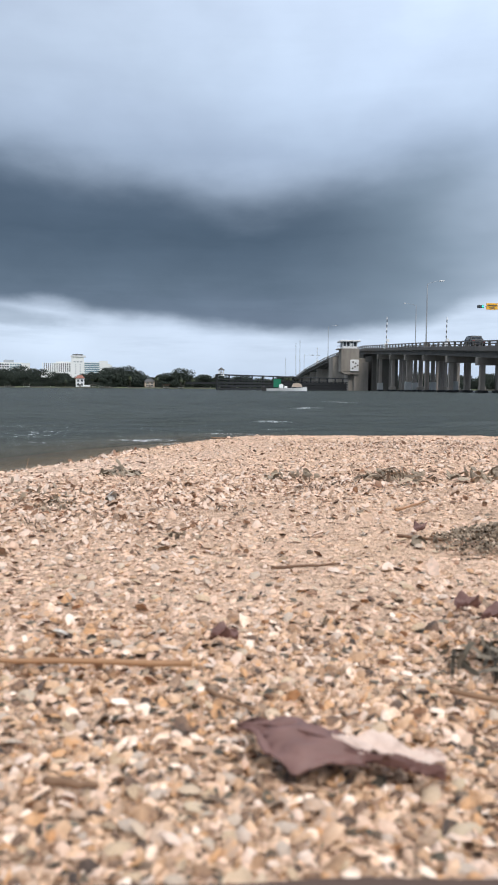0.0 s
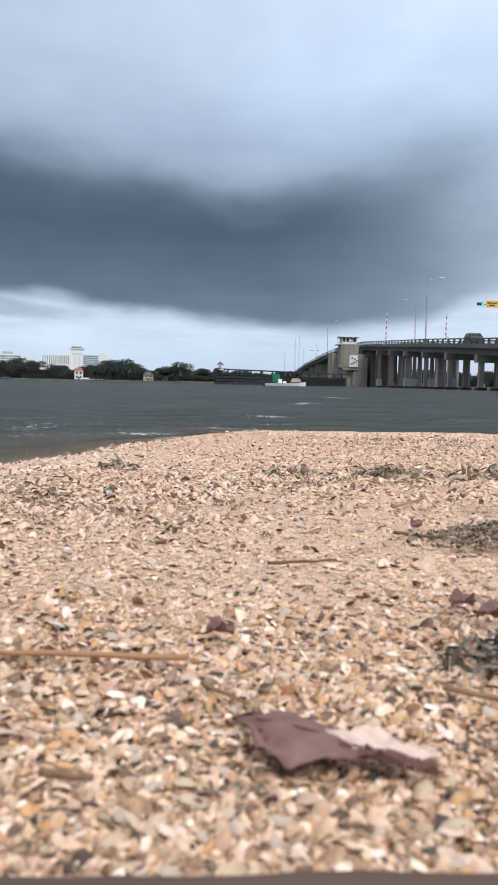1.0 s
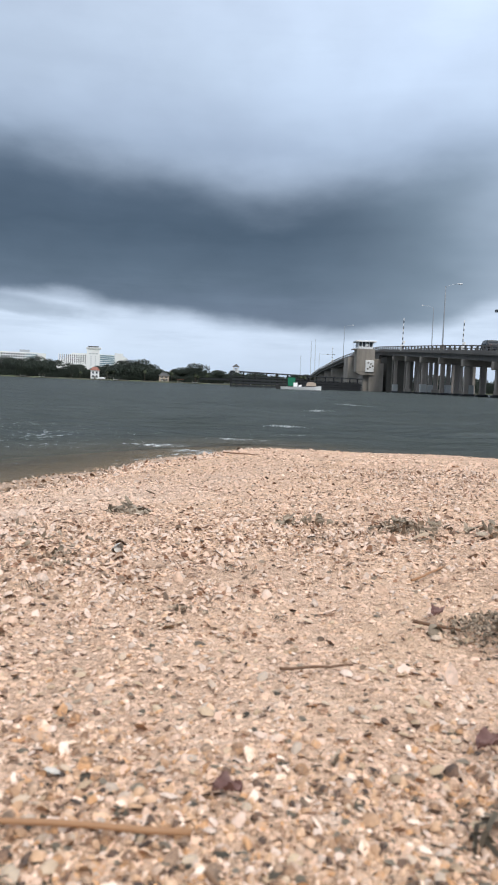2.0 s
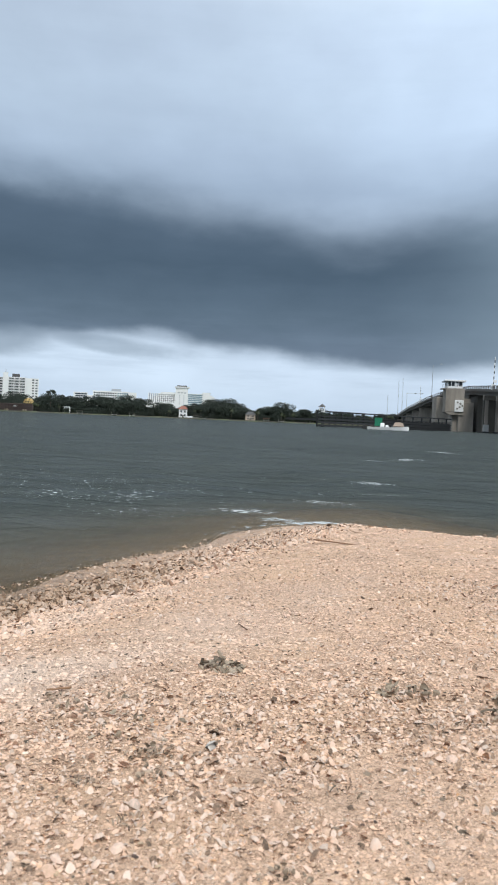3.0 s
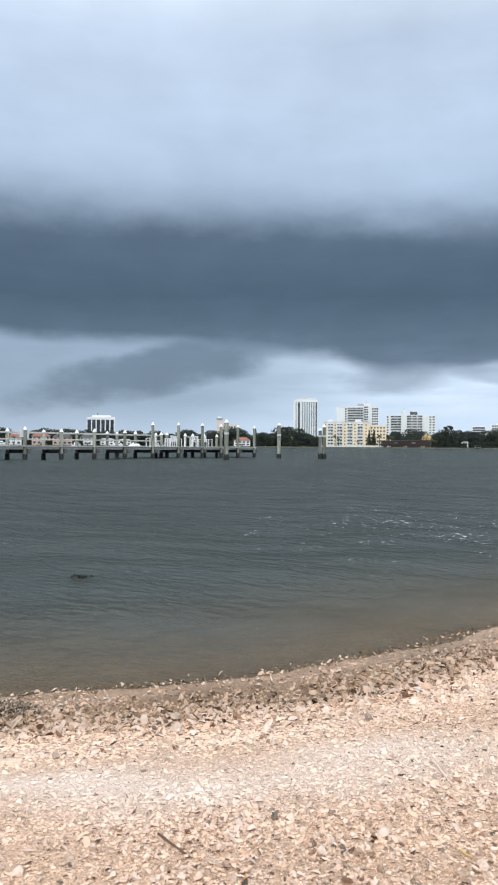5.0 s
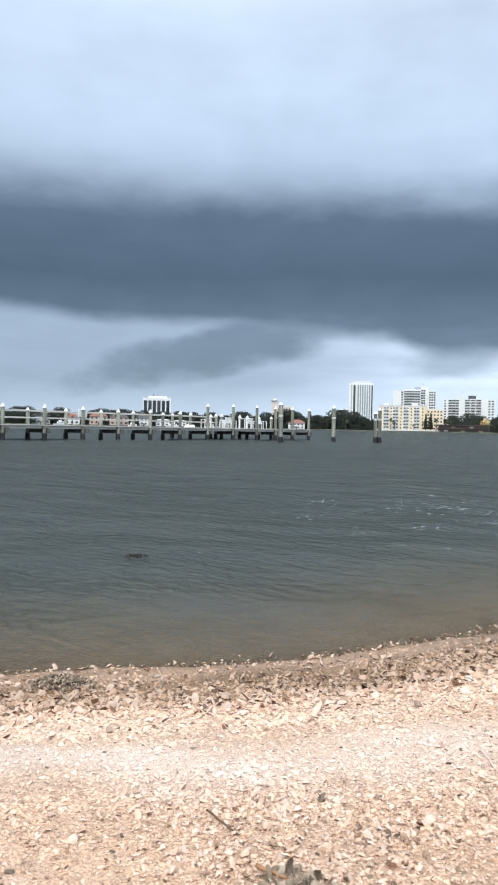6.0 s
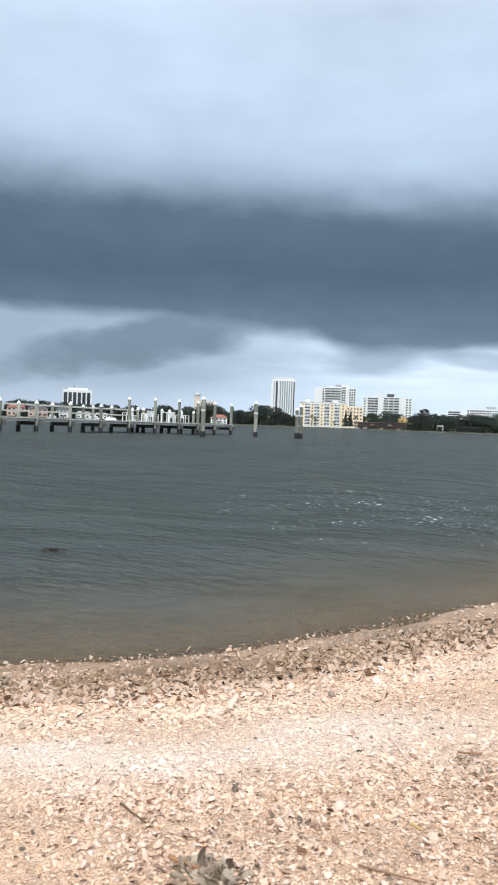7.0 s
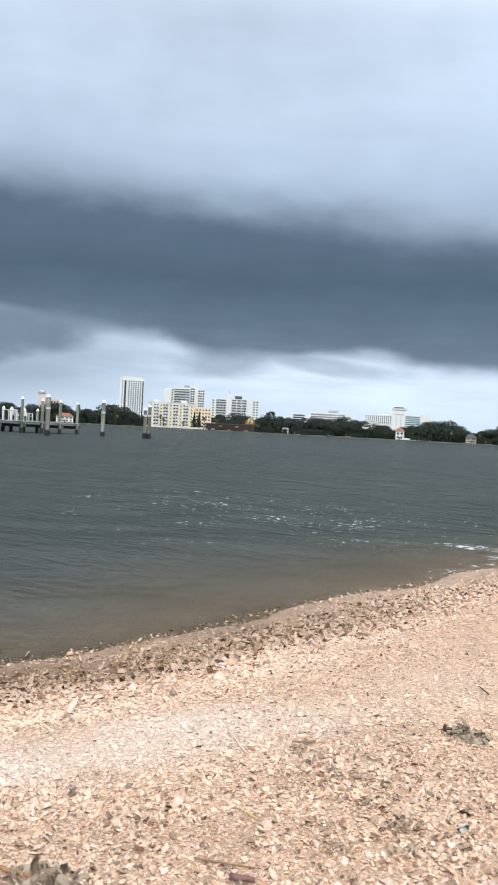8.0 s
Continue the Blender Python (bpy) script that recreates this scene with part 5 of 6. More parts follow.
def car():
    b = thing("dark_suv", pose(39.6, 135, deck_z(135) + 0.06) @ Matrix.Scale(1.2, 4), "dark sport utility car driving over the bridge", "car")
    bm = bmesh.new()
    side = [(-2.3, 0.35), (-2.3, 0.95), (-1.5, 1.08), (-0.8, 1.72), (1.6, 1.78), (2.2, 1.15), (2.3, 0.4)]
    l = [bm.verts.new((-0.93 * (0.82 if z > 1.4 else 1), y, z)) for y, z in side]
    r = [bm.verts.new((0.93 * (0.82 if z > 1.4 else 1), y, z)) for y, z in side]
    bm.faces.new(l[::-1])
    bm.faces.new(r)
    for i in range(len(side)):
        j = (i + 1) % len(side)
        bm.faces.new((l[i], l[j], r[j], r[i]))
    bmesh.ops.recalc_face_normals(bm, faces=bm.faces)
    bmesh.ops.bevel(bm, geom=list(bm.edges), offset=0.08, segments=2, affect="EDGES")
    part("body", bm, M["car"], b)
    for x in (-0.86, 0.86):
        part("side_window", box(x - 0.03, x + 0.03, -0.7, 1.4, 1.18, 1.6, bevel=0.01), M["glass"], b)
        for y in (-1.45, 1.45):
            w = part("wheel", rod((x - 0.11, y, 0.36), (x + 0.11, y, 0.36), 0.36, 0.36, 16), M["tyre"], b)
            part("rim", rod((x - 0.12, y, 0.36), (x + 0.12, y, 0.36), 0.2, 0.2, 12), M["steel"], w)
    part("rear_window", box(-0.7, 0.7, -1.3, -1.22, 1.2, 1.5), M["glass"], b)
    for x in (-0.75, 0.75):
        part("tail_light", box(x - 0.14, x + 0.14, -2.34, -2.26, 0.72, 0.95), M["red_paint"], b)


car()

# timber fender guiding boats through the channel
FA, FB = Vector((-7.1, 172, 0)), Vector((29.0, 226, 0))
fender = thing("channel_fender", Matrix.Translation(FA), "dark creosoted timber fender along the channel", "fender")
run = FB - FA
turn = pose(0, 0, 0, 0, 0, math.degrees(math.atan2(run.y, run.x)))
L = run.length
for z0, z1 in ((0.1, 0.55), (0.8, 1.25), (1.5, 1.95), (2.3, 2.5), (3.35, 3.65)):
    part("wale", box(0, L, -0.15, 0.15, z0, z1, bevel=0.03), M["tar"], fender).matrix_basis = turn
for k in range(int(L / 2.4)):
    h = 3.65 if k % 2 == 0 else 2.5
    o = part("fender_post", rod((k * 2.4 + 0.3, 0.3, -3.2), (k * 2.4 + 0.3, 0.3, h), 0.2, 0.18, 8), M["tar"], fender)
    o.matrix_basis = turn
for k in range(int(L / 0.9)):
    if k * 0.9 > L * 0.42:
        o = part("sheeting_board", box(k * 0.9, k * 0.9 + 0.8, 0.16, 0.26, -0.5, 2.2), M["tar"], fender)
        o.matrix_basis = turn
# the wall's return at its open end
o = part("end_wale", box(0.0, 0.3, 0.2, 9, 1.4, 1.8), M["tar"], fender)
o.matrix_basis = turn

beacon = thing("fender_beacon", Matrix.Translation(FA + Vector((0.9, 1.6, 0))), "small white lantern hut with a dark roof", "beacon")
part("post", box(-0.12, 0.12, -0.12, 0.12, -3.2, 3.4), M["tar"], beacon)
part("platform", box(-0.75, 0.75, -0.75, 0.75, 3.3, 3.5), M["white_paint"], beacon)
for sx in (-0.5, 0.5):
    for sy in (-0.5, 0.5):
        part("corner_post", box(sx - 0.1, sx + 0.1, sy - 0.1, sy + 0.1, 3.5, 4.5), M["white_paint"], beacon)
part("lantern", rod((0, 0, 3.5), (0, 0, 4.3), 0.25, 0.25, 10), M["white_paint"], beacon)
part("roof", rod((0, 0, 4.5), (0, 0, 5.15), 1.0, 0.1, 6), M["dark_roof"], beacon)

mark = thing("channel_marker", pose(6.2, 166, 0), "square green channel marker board on a pile", "marker")
part("post", rod((0, 0.12, -3.2), (0, 0.12, 2.4), 0.16), M["tar"], mark)
part("board", box(-0.8, 0.8, -0.06, 0.0, 0.75, 2.5), M["green_paint"], mark, "green daymark board")


def work_boat():
    b = thing("work_boat", pose(7.4, 152, 0), "low white motor boat with a beige canvas cover", "boat")
    bm = bmesh.new()
    rings = []
    for x, w, top in ((-4.2, 0.9, 0.55), (-3.8, 1.1, 0.52), (0, 1.2, 0.55), (2.6, 1.0, 0.66), (4.2, 0.12, 0.85)):
        rings.append([bm.verts.new(p) for p in ((x, -w, top), (x, -w * 0.7, -0.25), (x, w * 0.7, -0.25), (x, w, top))])
    for p, q in zip(rings, rings[1:]):
        for i in range(4):
            bm.faces.new((p[i], p[(i + 1) % 4], q[(i + 1) % 4], q[i]))
    bm.faces.new(rings[0][::-1])
    bm.faces.new(rings[-1])
    bmesh.ops.recalc_face_normals(bm, faces=bm.faces)
    part("hull", bm, M["white_paint"], b)
    part("console", box(-1.3, -0.5, -0.4, 0.4, 0.5, 1.35, bevel=0.12), M["white_paint"], b)
    part("seat", box(-0.3, 0.3, -0.4, 0.4, 0.5, 0.95, bevel=0.08), M["white_paint"], b)
    bm = bmesh.new()
    pr = [(1.2, 0.8), (1.5, 1.55), (2.4, 1.62), (3.0, 1.4), (3.2, 0.8)]
    a0 = [bm.verts.new((x, -0.95, z)) for x, z in pr]
    a1 = [bm.verts.new((x, 0.95, z)) for x, z in pr]
    for i in range(4):
        bm.faces.new((a0[i], a0[i + 1], a1[i + 1], a1[i]))
    bm.faces.new(a0[::-1])
    bm.faces.new(a1)
    bm.faces.new((a0[0], a1[0], a1[-1], a0[-1]))
    part("canvas_cover", bm, M["canvas"], b, "beige canvas cover")
    part("outboard_motor", box(-4.75, -4.2, -0.25, 0.25, -0.2, 0.95, bevel=0.1), M["black_paint"], b)
    part("fender_tyre", rod((-4.3, -1.15, 0.3), (-4.3, -0.95, 0.3), 0.45, 0.45, 14), M["tyre"], b)


work_boat()

# ---------------------------------------------------------------- the timber dock
DX, DW, DECK = -34.5, 1.5, 0.80
dock = thing("timber_dock", pose(0, 0, 0), "long weathered timber dock with rails and white-capped piles", "dock")


def cap_mesh(r):
    bm = rod((0, 0, 0), (0, 0, 0.03), r + 0.03, r + 0.03, 12)
    add_rod(bm, (0, 0, 0.03), (0, 0, 0.2), r + 0.03, 0.02, 12)
    return mesh_of("pile_cap", bm, M["white_paint"])


CAPS = {r: cap_mesh(r) for r in (0.10, 0.13)}


def piling(owner, x, y, top, r=0.10, name="piling"):
    bm = bmesh.new()
    rings = []
    for z in np.linspace(-3.2, top, 7):
        rr_ = r * (1.05 - 0.06 * (z + 3.2) / (top + 3.2)) * (1 + 0.03 * math.sin(z * 3 + y))
        rings.append([bm.verts.new((x + rr_ * math.cos(k * math.tau / 12), y + rr_ * math.sin(k * math.tau / 12), z)) for k in range(12)])
    for p, q in zip(rings, rings[1:]):
        for k in range(12):
            bm.faces.new((p[k], p[(k + 1) % 12], q[(k + 1) % 12], q[k]))
    bm.faces.new(rings[-1])
    o = part(name, bm, M["pile"], owner, smooth=True)
    put("cap", CAPS[0.13 if r > 0.11 else 0.10], o, Matrix.Translation((x, y, top)), "white conical cap")
    part("wrap", rod((x, y, -3.2), (x, y, 0.36), r + 0.035, r + 0.035, 12), M["sleeve"], o, "black waterline wrap")
    return o


bents = [21.08 + 2.475 * k for k in range(-14, 9)] + [42.96, 44.95, 46.99]
rng = np.random.default_rng(3)
for y in bents:
    tall = 2.2 if y > 35.5 else 1.6 + rng.uniform(-0.05, 0.08)
    if abs(y - 33.5) < 0.5:
        tall = 1.6
    piling(dock, DX + 0.1, y, tall + rng.uniform(-0.05, 0.05))
    if y < 45:
        piling(dock, DX - DW, y + 0.02, 1.58 + rng.uniform(-0.05, 0.05), 0.10)
    part("cross_beam", box(DX - DW - 0.25, DX + 0.25, y + 0.13, y + 0.3, DECK - 0.42, DECK - 0.17, bevel=0.015), M["under"], dock)
piling(dock, DX - DW, 39.0, 1.58, 0.10)
Y0, Y1 = -14.0, 47.3
for x in (DX - 0.05, DX - DW / 2, DX - DW + 0.05):
    part("stringer", box(x - 0.05, x + 0.05, Y0, Y1, DECK - 0.17, DECK - 0.04), M["deck"], dock)
part("fascia", box(DX + 0.01, DX + 0.05, Y0, Y1, DECK - 0.2, DECK - 0.02), M["deck"], dock, "pale edge board")
for x, z, y1 in ((DX + 0.02, 1.50, 36.0), (DX + 0.02, 1.13, 36.0), (DX - DW - 0.02, 1.50, 38.6), (DX - DW - 0.02, 1.13, 38.6)):
    part("rail", box(x - 0.025, x + 0.025, Y0, y1, z, z + 0.065, bevel=0.008), M["deck"], dock)
# the wider head of the dock
part("head_deck", box(DX - DW - 2.2, DX - DW - 0.22, 35.6, Y1, DECK - 0.17, DECK - 0.01), M["deck"], dock)
for y in (36.2, 40, 44, 46.9):
    piling(dock, DX - DW - 2.0, y, 1.58, 0.10)
plank_me = mesh_of("plank", box(-DW / 2 - 0.2, DW / 2 + 0.2, -0.068, 0.068, -0.04, 0.0), M["deck"])
for k in range(300):
    put("plank", plank_me, dock, Matrix.Translation((DX - DW / 2, 4.2 + k * 0.1436, DECK)))
part("boards", box(DX - DW - 0.2, DX + 0.2, Y0, 4.1, DECK - 0.04, DECK), M["deck"], dock)

for x, y, top, r in ((-28.4, 36.0, 2.25, 0.135), (-28.9, 42.3, 2.25, 0.125), (-28.55, 47.0, 2.0, 0.12), (-28.35, 47.25, 2.25, 0.125)):
    p = thing("mooring_pile", pose(0, 0, 0), "lone weathered mooring pile with a white cap", "mooring pile", "mooring piles off the dock")
    piling(p, x, y, top, r, "shaft")
    part("rope", rod((x, y, 1.55), (x, y, 1.68), r + 0.015, r + 0.015, 12), M["deck"], p, "grey rope wound round it")


def patio_chair(m):
    b = thing("patio_chair", m, "white slatted garden armchair on the dock", "chair", "white chairs on the dock")
    for k in range(5):
        x = -0.2 + k * 0.1
        o = part("back_slat", box(x - 0.026, x + 0.026, -0.01, 0.01, 0, 0.42), M["white_paint"], b)
        o.matrix_basis = pose(0, 0.24, 0.42, -9)
    o = part("back_rail", box(-0.27, 0.27, -0.016, 0.016, 0.40, 0.46, bevel=0.008), M["white_paint"], b)
    o.matrix_basis = pose(0, 0.24, 0.42, -9)
    for k in range(5):
        part("seat_slat", box(-0.25, 0.25, -0.26 + k * 0.1, -0.18 + k * 0.1, 0.40, 0.425), M["white_paint"], b)
    for x in (-0.28, 0.28):
        part("armrest", box(x - 0.035, x + 0.035, -0.28, 0.28, 0.62, 0.65, bevel=0.008), M["white_paint"], b)
        for y in (-0.25, 0.25):
            part("leg", box(x - 0.025, x + 0.025, y - 0.025, y + 0.025, 0, 0.62), M["white_paint"], b)
    return b


chair = patio_chair(pose(DX - 0.7, 36.6, DECK, 0, 0, -100) @ Matrix.Scale(0.84, 4))
for x, y, rz in ((DX - 0.6, 38.3, -80), (DX - 1.0, 38.95, -120), (DX - 1.2, 39.7, 180), (DX - 0.8, 41.4, 70), (DX - 0.5, 42.2, 100)):
    copy_thing(chair, pose(x, y, DECK, 0, 0, rz))
tbl = thing("side_table", pose(DX - 0.6, 40.5, DECK), "white slatted table between the deck chairs", "table")
part("tabletop", box(-0.4, 0.4, -0.35, 0.35, 0.66, 0.7, bevel=0.01), M["white_paint"], tbl)
for x in (-0.33, 0.33):
    for y in (-0.28, 0.28):
        part("leg", box(x - 0.035, x + 0.035, y - 0.035, y + 0.035, 0, 0.66), M["white_paint"], tbl)

dinghy = thing("upturned_dinghy", pose(DX - 0.9, 35.3, DECK, 0, 0, 80) @ Matrix.Scale(0.45, 4), "small white dinghy lying upturned on the dock", "boat")
bm = bmesh.new()
bmesh.ops.create_uvsphere(bm, u_segments=16, v_segments=8, radius=0.5)
for v in bm.verts:
    v.co = Vector((v.co.x * 1.9, v.co.y * 0.9, max(v.co.z, 0) * 0.75))
part("hull", bm, M["white_paint"], dinghy, smooth=True)
part("keel", box(-0.8, 0.8, -0.02, 0.02, 0.3, 0.39), M["white_paint"], dinghy)

notice = thing("notice_board", pose(DX + 0.07, 26.0, 1.28, 0, 8, 90), "white notice board tied to the dock rail", "sign")
part("board", box(-0.3, 0.3, -0.015, 0.015, -0.05, 0.38, bevel=0.005), M["white_paint"], notice)

# moored boats near the far bank, seen through the dock rails
for d, dist, s, rz in ((-54.6, 560, 1.0, 10), (-46.4, 560, 1.1, -20), (-45.2, 575, 0.8, 25), (-43.6, 560, 0.9, 0), (-49.4, 575, 0.7, 40)):
    m = bearing(d, dist)
    m.translation.z = 0
    b = thing("cabin_cruiser", m @ pose(0, 0, 0, 0, 0, rz), "white cabin cruiser moored off the far bank", "boat", "boats moored off the far bank")
    bm = bmesh.new()
    rings = []
    for x, w, top in ((-5 * s, 1.5, 1.2), (0, 1.7, 1.3), (3 * s, 1.3, 1.6), (5.5 * s, 0.1, 1.9)):
        rings.append([bm.verts.new(p) for p in ((x, -w, top), (x, -w * 0.6, -0.3), (x, w * 0.6, -0.3), (x, w, top))])
    for p, q in zip(rings, rings[1:]):
        for i in range(4):
            bm.faces.new((p[i], p[(i + 1) % 4], q[(i + 1) % 4], q[i]))
    bm.faces.new(rings[0][::-1])
    bm.faces.new(rings[-1])
    bmesh.ops.recalc_face_normals(bm, faces=bm.faces)
    part("hull", bm, M["white_paint"], b)
    part("cabin", box(-2.4 * s, 2.2 * s, -1.1, 1.1, 1.25, 2.7, bevel=0.2), M["white_paint"], b)
    part("cabin_window", box(-1.8 * s, 1.9 * s, -1.16, 1.16, 1.9, 2.35), M["glass"], b)
    part("flybridge", box(-1.4 * s, 0.8 * s, -0.9, 0.9, 2.7, 3.5, bevel=0.15), M["white_paint"], b)

# ---------------------------------------------------------------- on the beach


def gz(x, y):
    return float(ground(np.array([x]), np.array([y]))[0])


def on_beach(name, x, y, turn_, label, category, group="", lift=0.0):
    return thing(name, pose(x, y, gz(x, y) + lift, 0, 0, turn_), label, category, group)


def leaf_mesh(rng, length, width, curl, lobes):
    """A stiff dead leaf: a curled blade with real thickness and a torn rim."""
    bm = bmesh.new()
    n, m_ = 16, 8
    grid = {}
    for i in range(n + 1):
        u = i / n
        half = width * 0.5 * (math.sin(math.pi * u ** 0.75) ** 0.7 + 0.03) * (1 + lobes * math.sin(u * 17) * 0.5 + rng.uniform(-0.07, 0.07))
        for j in range(-m_, m_ + 1):
            v = j / m_
            x, y = (u - 0.5) * length, v * half
            z = curl * (abs(v) ** 1.6) * half - 0.12 * length * (2 * u - 1) ** 2 * curl + 0.0012 * math.sin(u * 40 + abs(v) * 9) + 0.0025 * math.sin(u * 11 + v * 4) + (0.10 * half * -v if v < 0 else -0.05 * half * v)
            for s in (0, 1):
                grid[i, j, s] = bm.verts.new((x, y, z + (0.0009 if s else 0)))
    for i in range(n):
        for j in range(-m_, m_):
            bm.faces.new([grid[i + a0, j + b0, 1] for a0, b0 in ((0, 0), (1, 0), (1, 1), (0, 1))])
            bm.faces.new([grid[i + a0, j + b0, 0] for a0, b0 in ((0, 1), (1, 1), (1, 0), (0, 0))])
        for j in (-m_, m_):
            bm.faces.new([grid[i, j, 0], grid[i + 1, j, 0], grid[i + 1, j, 1], grid[i, j, 1]])
    return bm


rng = np.random.default_rng(21)


def folded_leaf(length, back, front, rib_z, back_z, front_z):
    """A stiff leaf broken along its midrib: a blade on either side, torn at the rim. The rib runs along x, the front blade towards -y."""
    bm = bmesh.new()
    n, m_ = 22, 7
    r = np.random.default_rng(4)
    grid = {}
    for i in range(n + 1):
        u = i / n
        tear = 1 + r.uniform(-0.09, 0.09) + 0.08 * math.sin(u * 23)
        for j in range(-m_, m_ + 1):
            v = abs(j) / m_
            half = np.interp(u, np.linspace(0, 1, len(back)), front if j < 0 else back) * tear
            rim = front_z if j < 0 else back_z
            z = np.interp(u, (0, 0.5, 1), rib_z) * (1 - v) + np.interp(u, (0, 0.5, 1), rim) * v + 0.0022 * math.sin(u * 9 + j) * v + 0.0012 * math.sin(u * 19 - j * 0.8)
            y = half * v * (-1 if j < 0 else 1)
            for k in (0, 1):
                grid[i, j, k] = bm.verts.new(((u - 0.5) * length + 0.002 * math.sin(j * 2.1), y, z + 0.0008 * k))
    for i in range(n):
        for j in range(-m_, m_):
            bm.faces.new([grid[i + a0, j + b0, 1] for a0, b0 in ((0, 0), (1, 0), (1, 1), (0, 1))])
            bm.faces.new([grid[i + a0, j + b0, 0] for a0, b0 in ((0, 1), (1, 1), (1, 0), (0, 0))])
        for j in (-m_, m_):
            bm.faces.new([grid[i, j, 0], grid[i + 1, j, 0], grid[i + 1, j, 1], grid[i, j, 1]])
    return bm


lf = on_beach("dead_leaf", 0.204, 0.371, -27, "folded purple-brown dead leaf lying on shells", "leaf", "dead leaves", 0.003)
part("blade", folded_leaf(0.072, (0.002, 0.012, 0.019, 0.021, 0.017, 0.010, 0.002), (0.001, 0.006, 0.018, 0.024, 0.021, 0.013, 0.003),
                          (0.014, 0.019, 0.013), (0.013, 0.014, 0.008), (0.013, 0.012, 0.009)), M["dead_leaf"], lf, smooth=True)
bm = bmesh.new()
for k in range(10):
    q = -0.034 + k * 0.0068
    add_rod(bm, (q, 0.0008 * math.sin(k), 0.015 + 0.004 * math.sin(k * 0.33)), (q + 0.0068, 0.0008 * math.sin(k + 1), 0.015 + 0.004 * math.sin(k * 0.33 + 0.33)), 0.0009 - 0.00005 * k, None, 6)
part("midrib", bm, M["dead_leaf"], lf)
bk = on_beach("bark_strip", 0.246, 0.362, -24, "pale flaking bark strip beside the dead leaf", "bark", "", 0.016)
part("strip", leaf_mesh(rng, 0.058, 0.024, 0.10, 0.16), M["bark_strip"], bk, smooth=True)
o = part("dark_rim", leaf_mesh(rng, 0.05, 0.0035, 0.2, 0.2), M["dead_leaf"], bk, "dark torn rim of the bark", smooth=True)
o.matrix_basis = pose(0.006, -0.0115, 0.0005)
# a plank end close to where the camera rests
pk = on_beach("driftwood_board", 0.19, 0.2285, 0.8, "worn brown driftwood board half sunk in shells", "board", "", 0.0)
bm = box(-0.3, 0.3, -0.034, 0.034, -0.012, 0.010, bevel=0.003)
bmesh.ops.subdivide_edges(bm, edges=[e for e in bm.edges if abs(e.verts[0].co.x - e.verts[1].co.x) > 0.4], cuts=24)
for v in bm.verts:
    v.co.y += 0.0016 * math.sin(v.co.x * 31) + 0.0008 * math.sin(v.co.x * 83)
    v.co.z += 0.0012 * math.sin(v.co.x * 17 + 1)
part("plank", bm, M["driftwood"], pk)
for x, y, rz, s in ((0.362, 0.625, 30, 0.034), (0.378, 0.585, -10, 0.04), (0.40, 0.98, 60, 0.03), (0.159, 0.540, 10, 0.026)):
    d = on_beach("dead_leaf", x, y, rz, "small crumpled dark dead leaf on shells", "leaf", "dead leaves", 0.014)
    o = part("blade", leaf_mesh(rng, s * 0.8, s * 0.5, 0.7, 0.25), M["dead_leaf"], d, smooth=True)
    o.matrix_basis = pose(0, 0, 0, 6, 8, 0)


def stick(name, p, q, r, label, mat, bends=6, wob=0.0008, lift=None):
    """A stem lying between two places on the beach, with nodes along it."""
    r = r * 0.75
    lift = r * 0.9 + 0.005 if lift is None else lift
    b = on_beach(name, (p[0] + q[0]) / 2, (p[1] + q[1]) / 2, math.degrees(math.atan2(q[1] - p[1], q[0] - p[0])), label, "stick", "sticks on the beach", lift)
    ln = math.hypot(q[0] - p[0], q[1] - p[1])
    bm = bmesh.new()
    pts = [Vector((ln * (k / bends - 0.5), wob * math.sin(k * 1.9 + p[0] * 50), wob * 0.5 * math.cos(k * 2.3))) for k in range(bends + 1)]
    rings = []
    for k, c in enumerate(pts):
        rr_ = r * (1.0 - 0.35 * k / bends) * (1.12 if k % 2 else 1)
        rings.append([bm.verts.new((c.x, c.y + rr_ * math.cos(i * math.tau / 8), c.z + rr_ * math.sin(i * math.tau / 8))) for i in range(8)])
    for a0, a1 in zip(rings, rings[1:]):
        for i in range(8):
            bm.faces.new((a0[i], a1[i], a1[(i + 1) % 8], a0[(i + 1) % 8]))
    bm.faces.new(rings[0])
    bm.faces.new(rings[-1][::-1])
    me = mesh_of(name, bm, M[mat])
    me.shade_smooth()
    put("stem", me, b)
    return b


stick("reed_stem", (0.139, 0.493), (-0.16, 0.503), 0.0030, "long straight brown dry reed on the shells", "reed", 10, 0.0008)
stick("twig", (0.365, 0.95), (0.42, 0.92), 0.003, "short brown twig on the sand", "twig")
stick("twig", (0.20, 0.78), (0.275, 0.80), 0.0022, "thin bent dry twig on the shells", "twig")
stick("twig", (0.40, 1.14), (0.47, 1.24), 0.003, "straw-coloured dry twig on the shells", "reed")
stick("twig", (0.30, 0.45), (0.42, 0.40), 0.0025, "reddish twig half buried in shells", "twig")
stick("twig", (0.080, 0.343), (0.106, 0.338), 0.003, "dark weathered twig among the shells", "twig")
stick("twig", (0.15, 0.46), (0.18, 0.43), 0.002, "small dark twig among the shells", "twig")
stick("twig", (-0.565, 1.52), (-0.485, 1.43), 0.0028, "pale straight stick on the shell bank", "bark_strip")
stick("twig", (-0.38, 1.535), (-0.42, 1.51), 0.0035, "short dark wood chip on the shells", "twig")
stick("twig", (-0.76, 0.95), (-0.68, 0.93), 0.0025, "dark twig lying on pale shells", "twig")
stick("twig", (-0.10, 2.02), (-0.13, 2.07), 0.0025, "short dry stick on the bleached sand", "twig")
stick("twig", (-0.60, 0.88), (-0.55, 0.885), 0.004, "yellow wood splinter among the shells", "reed")
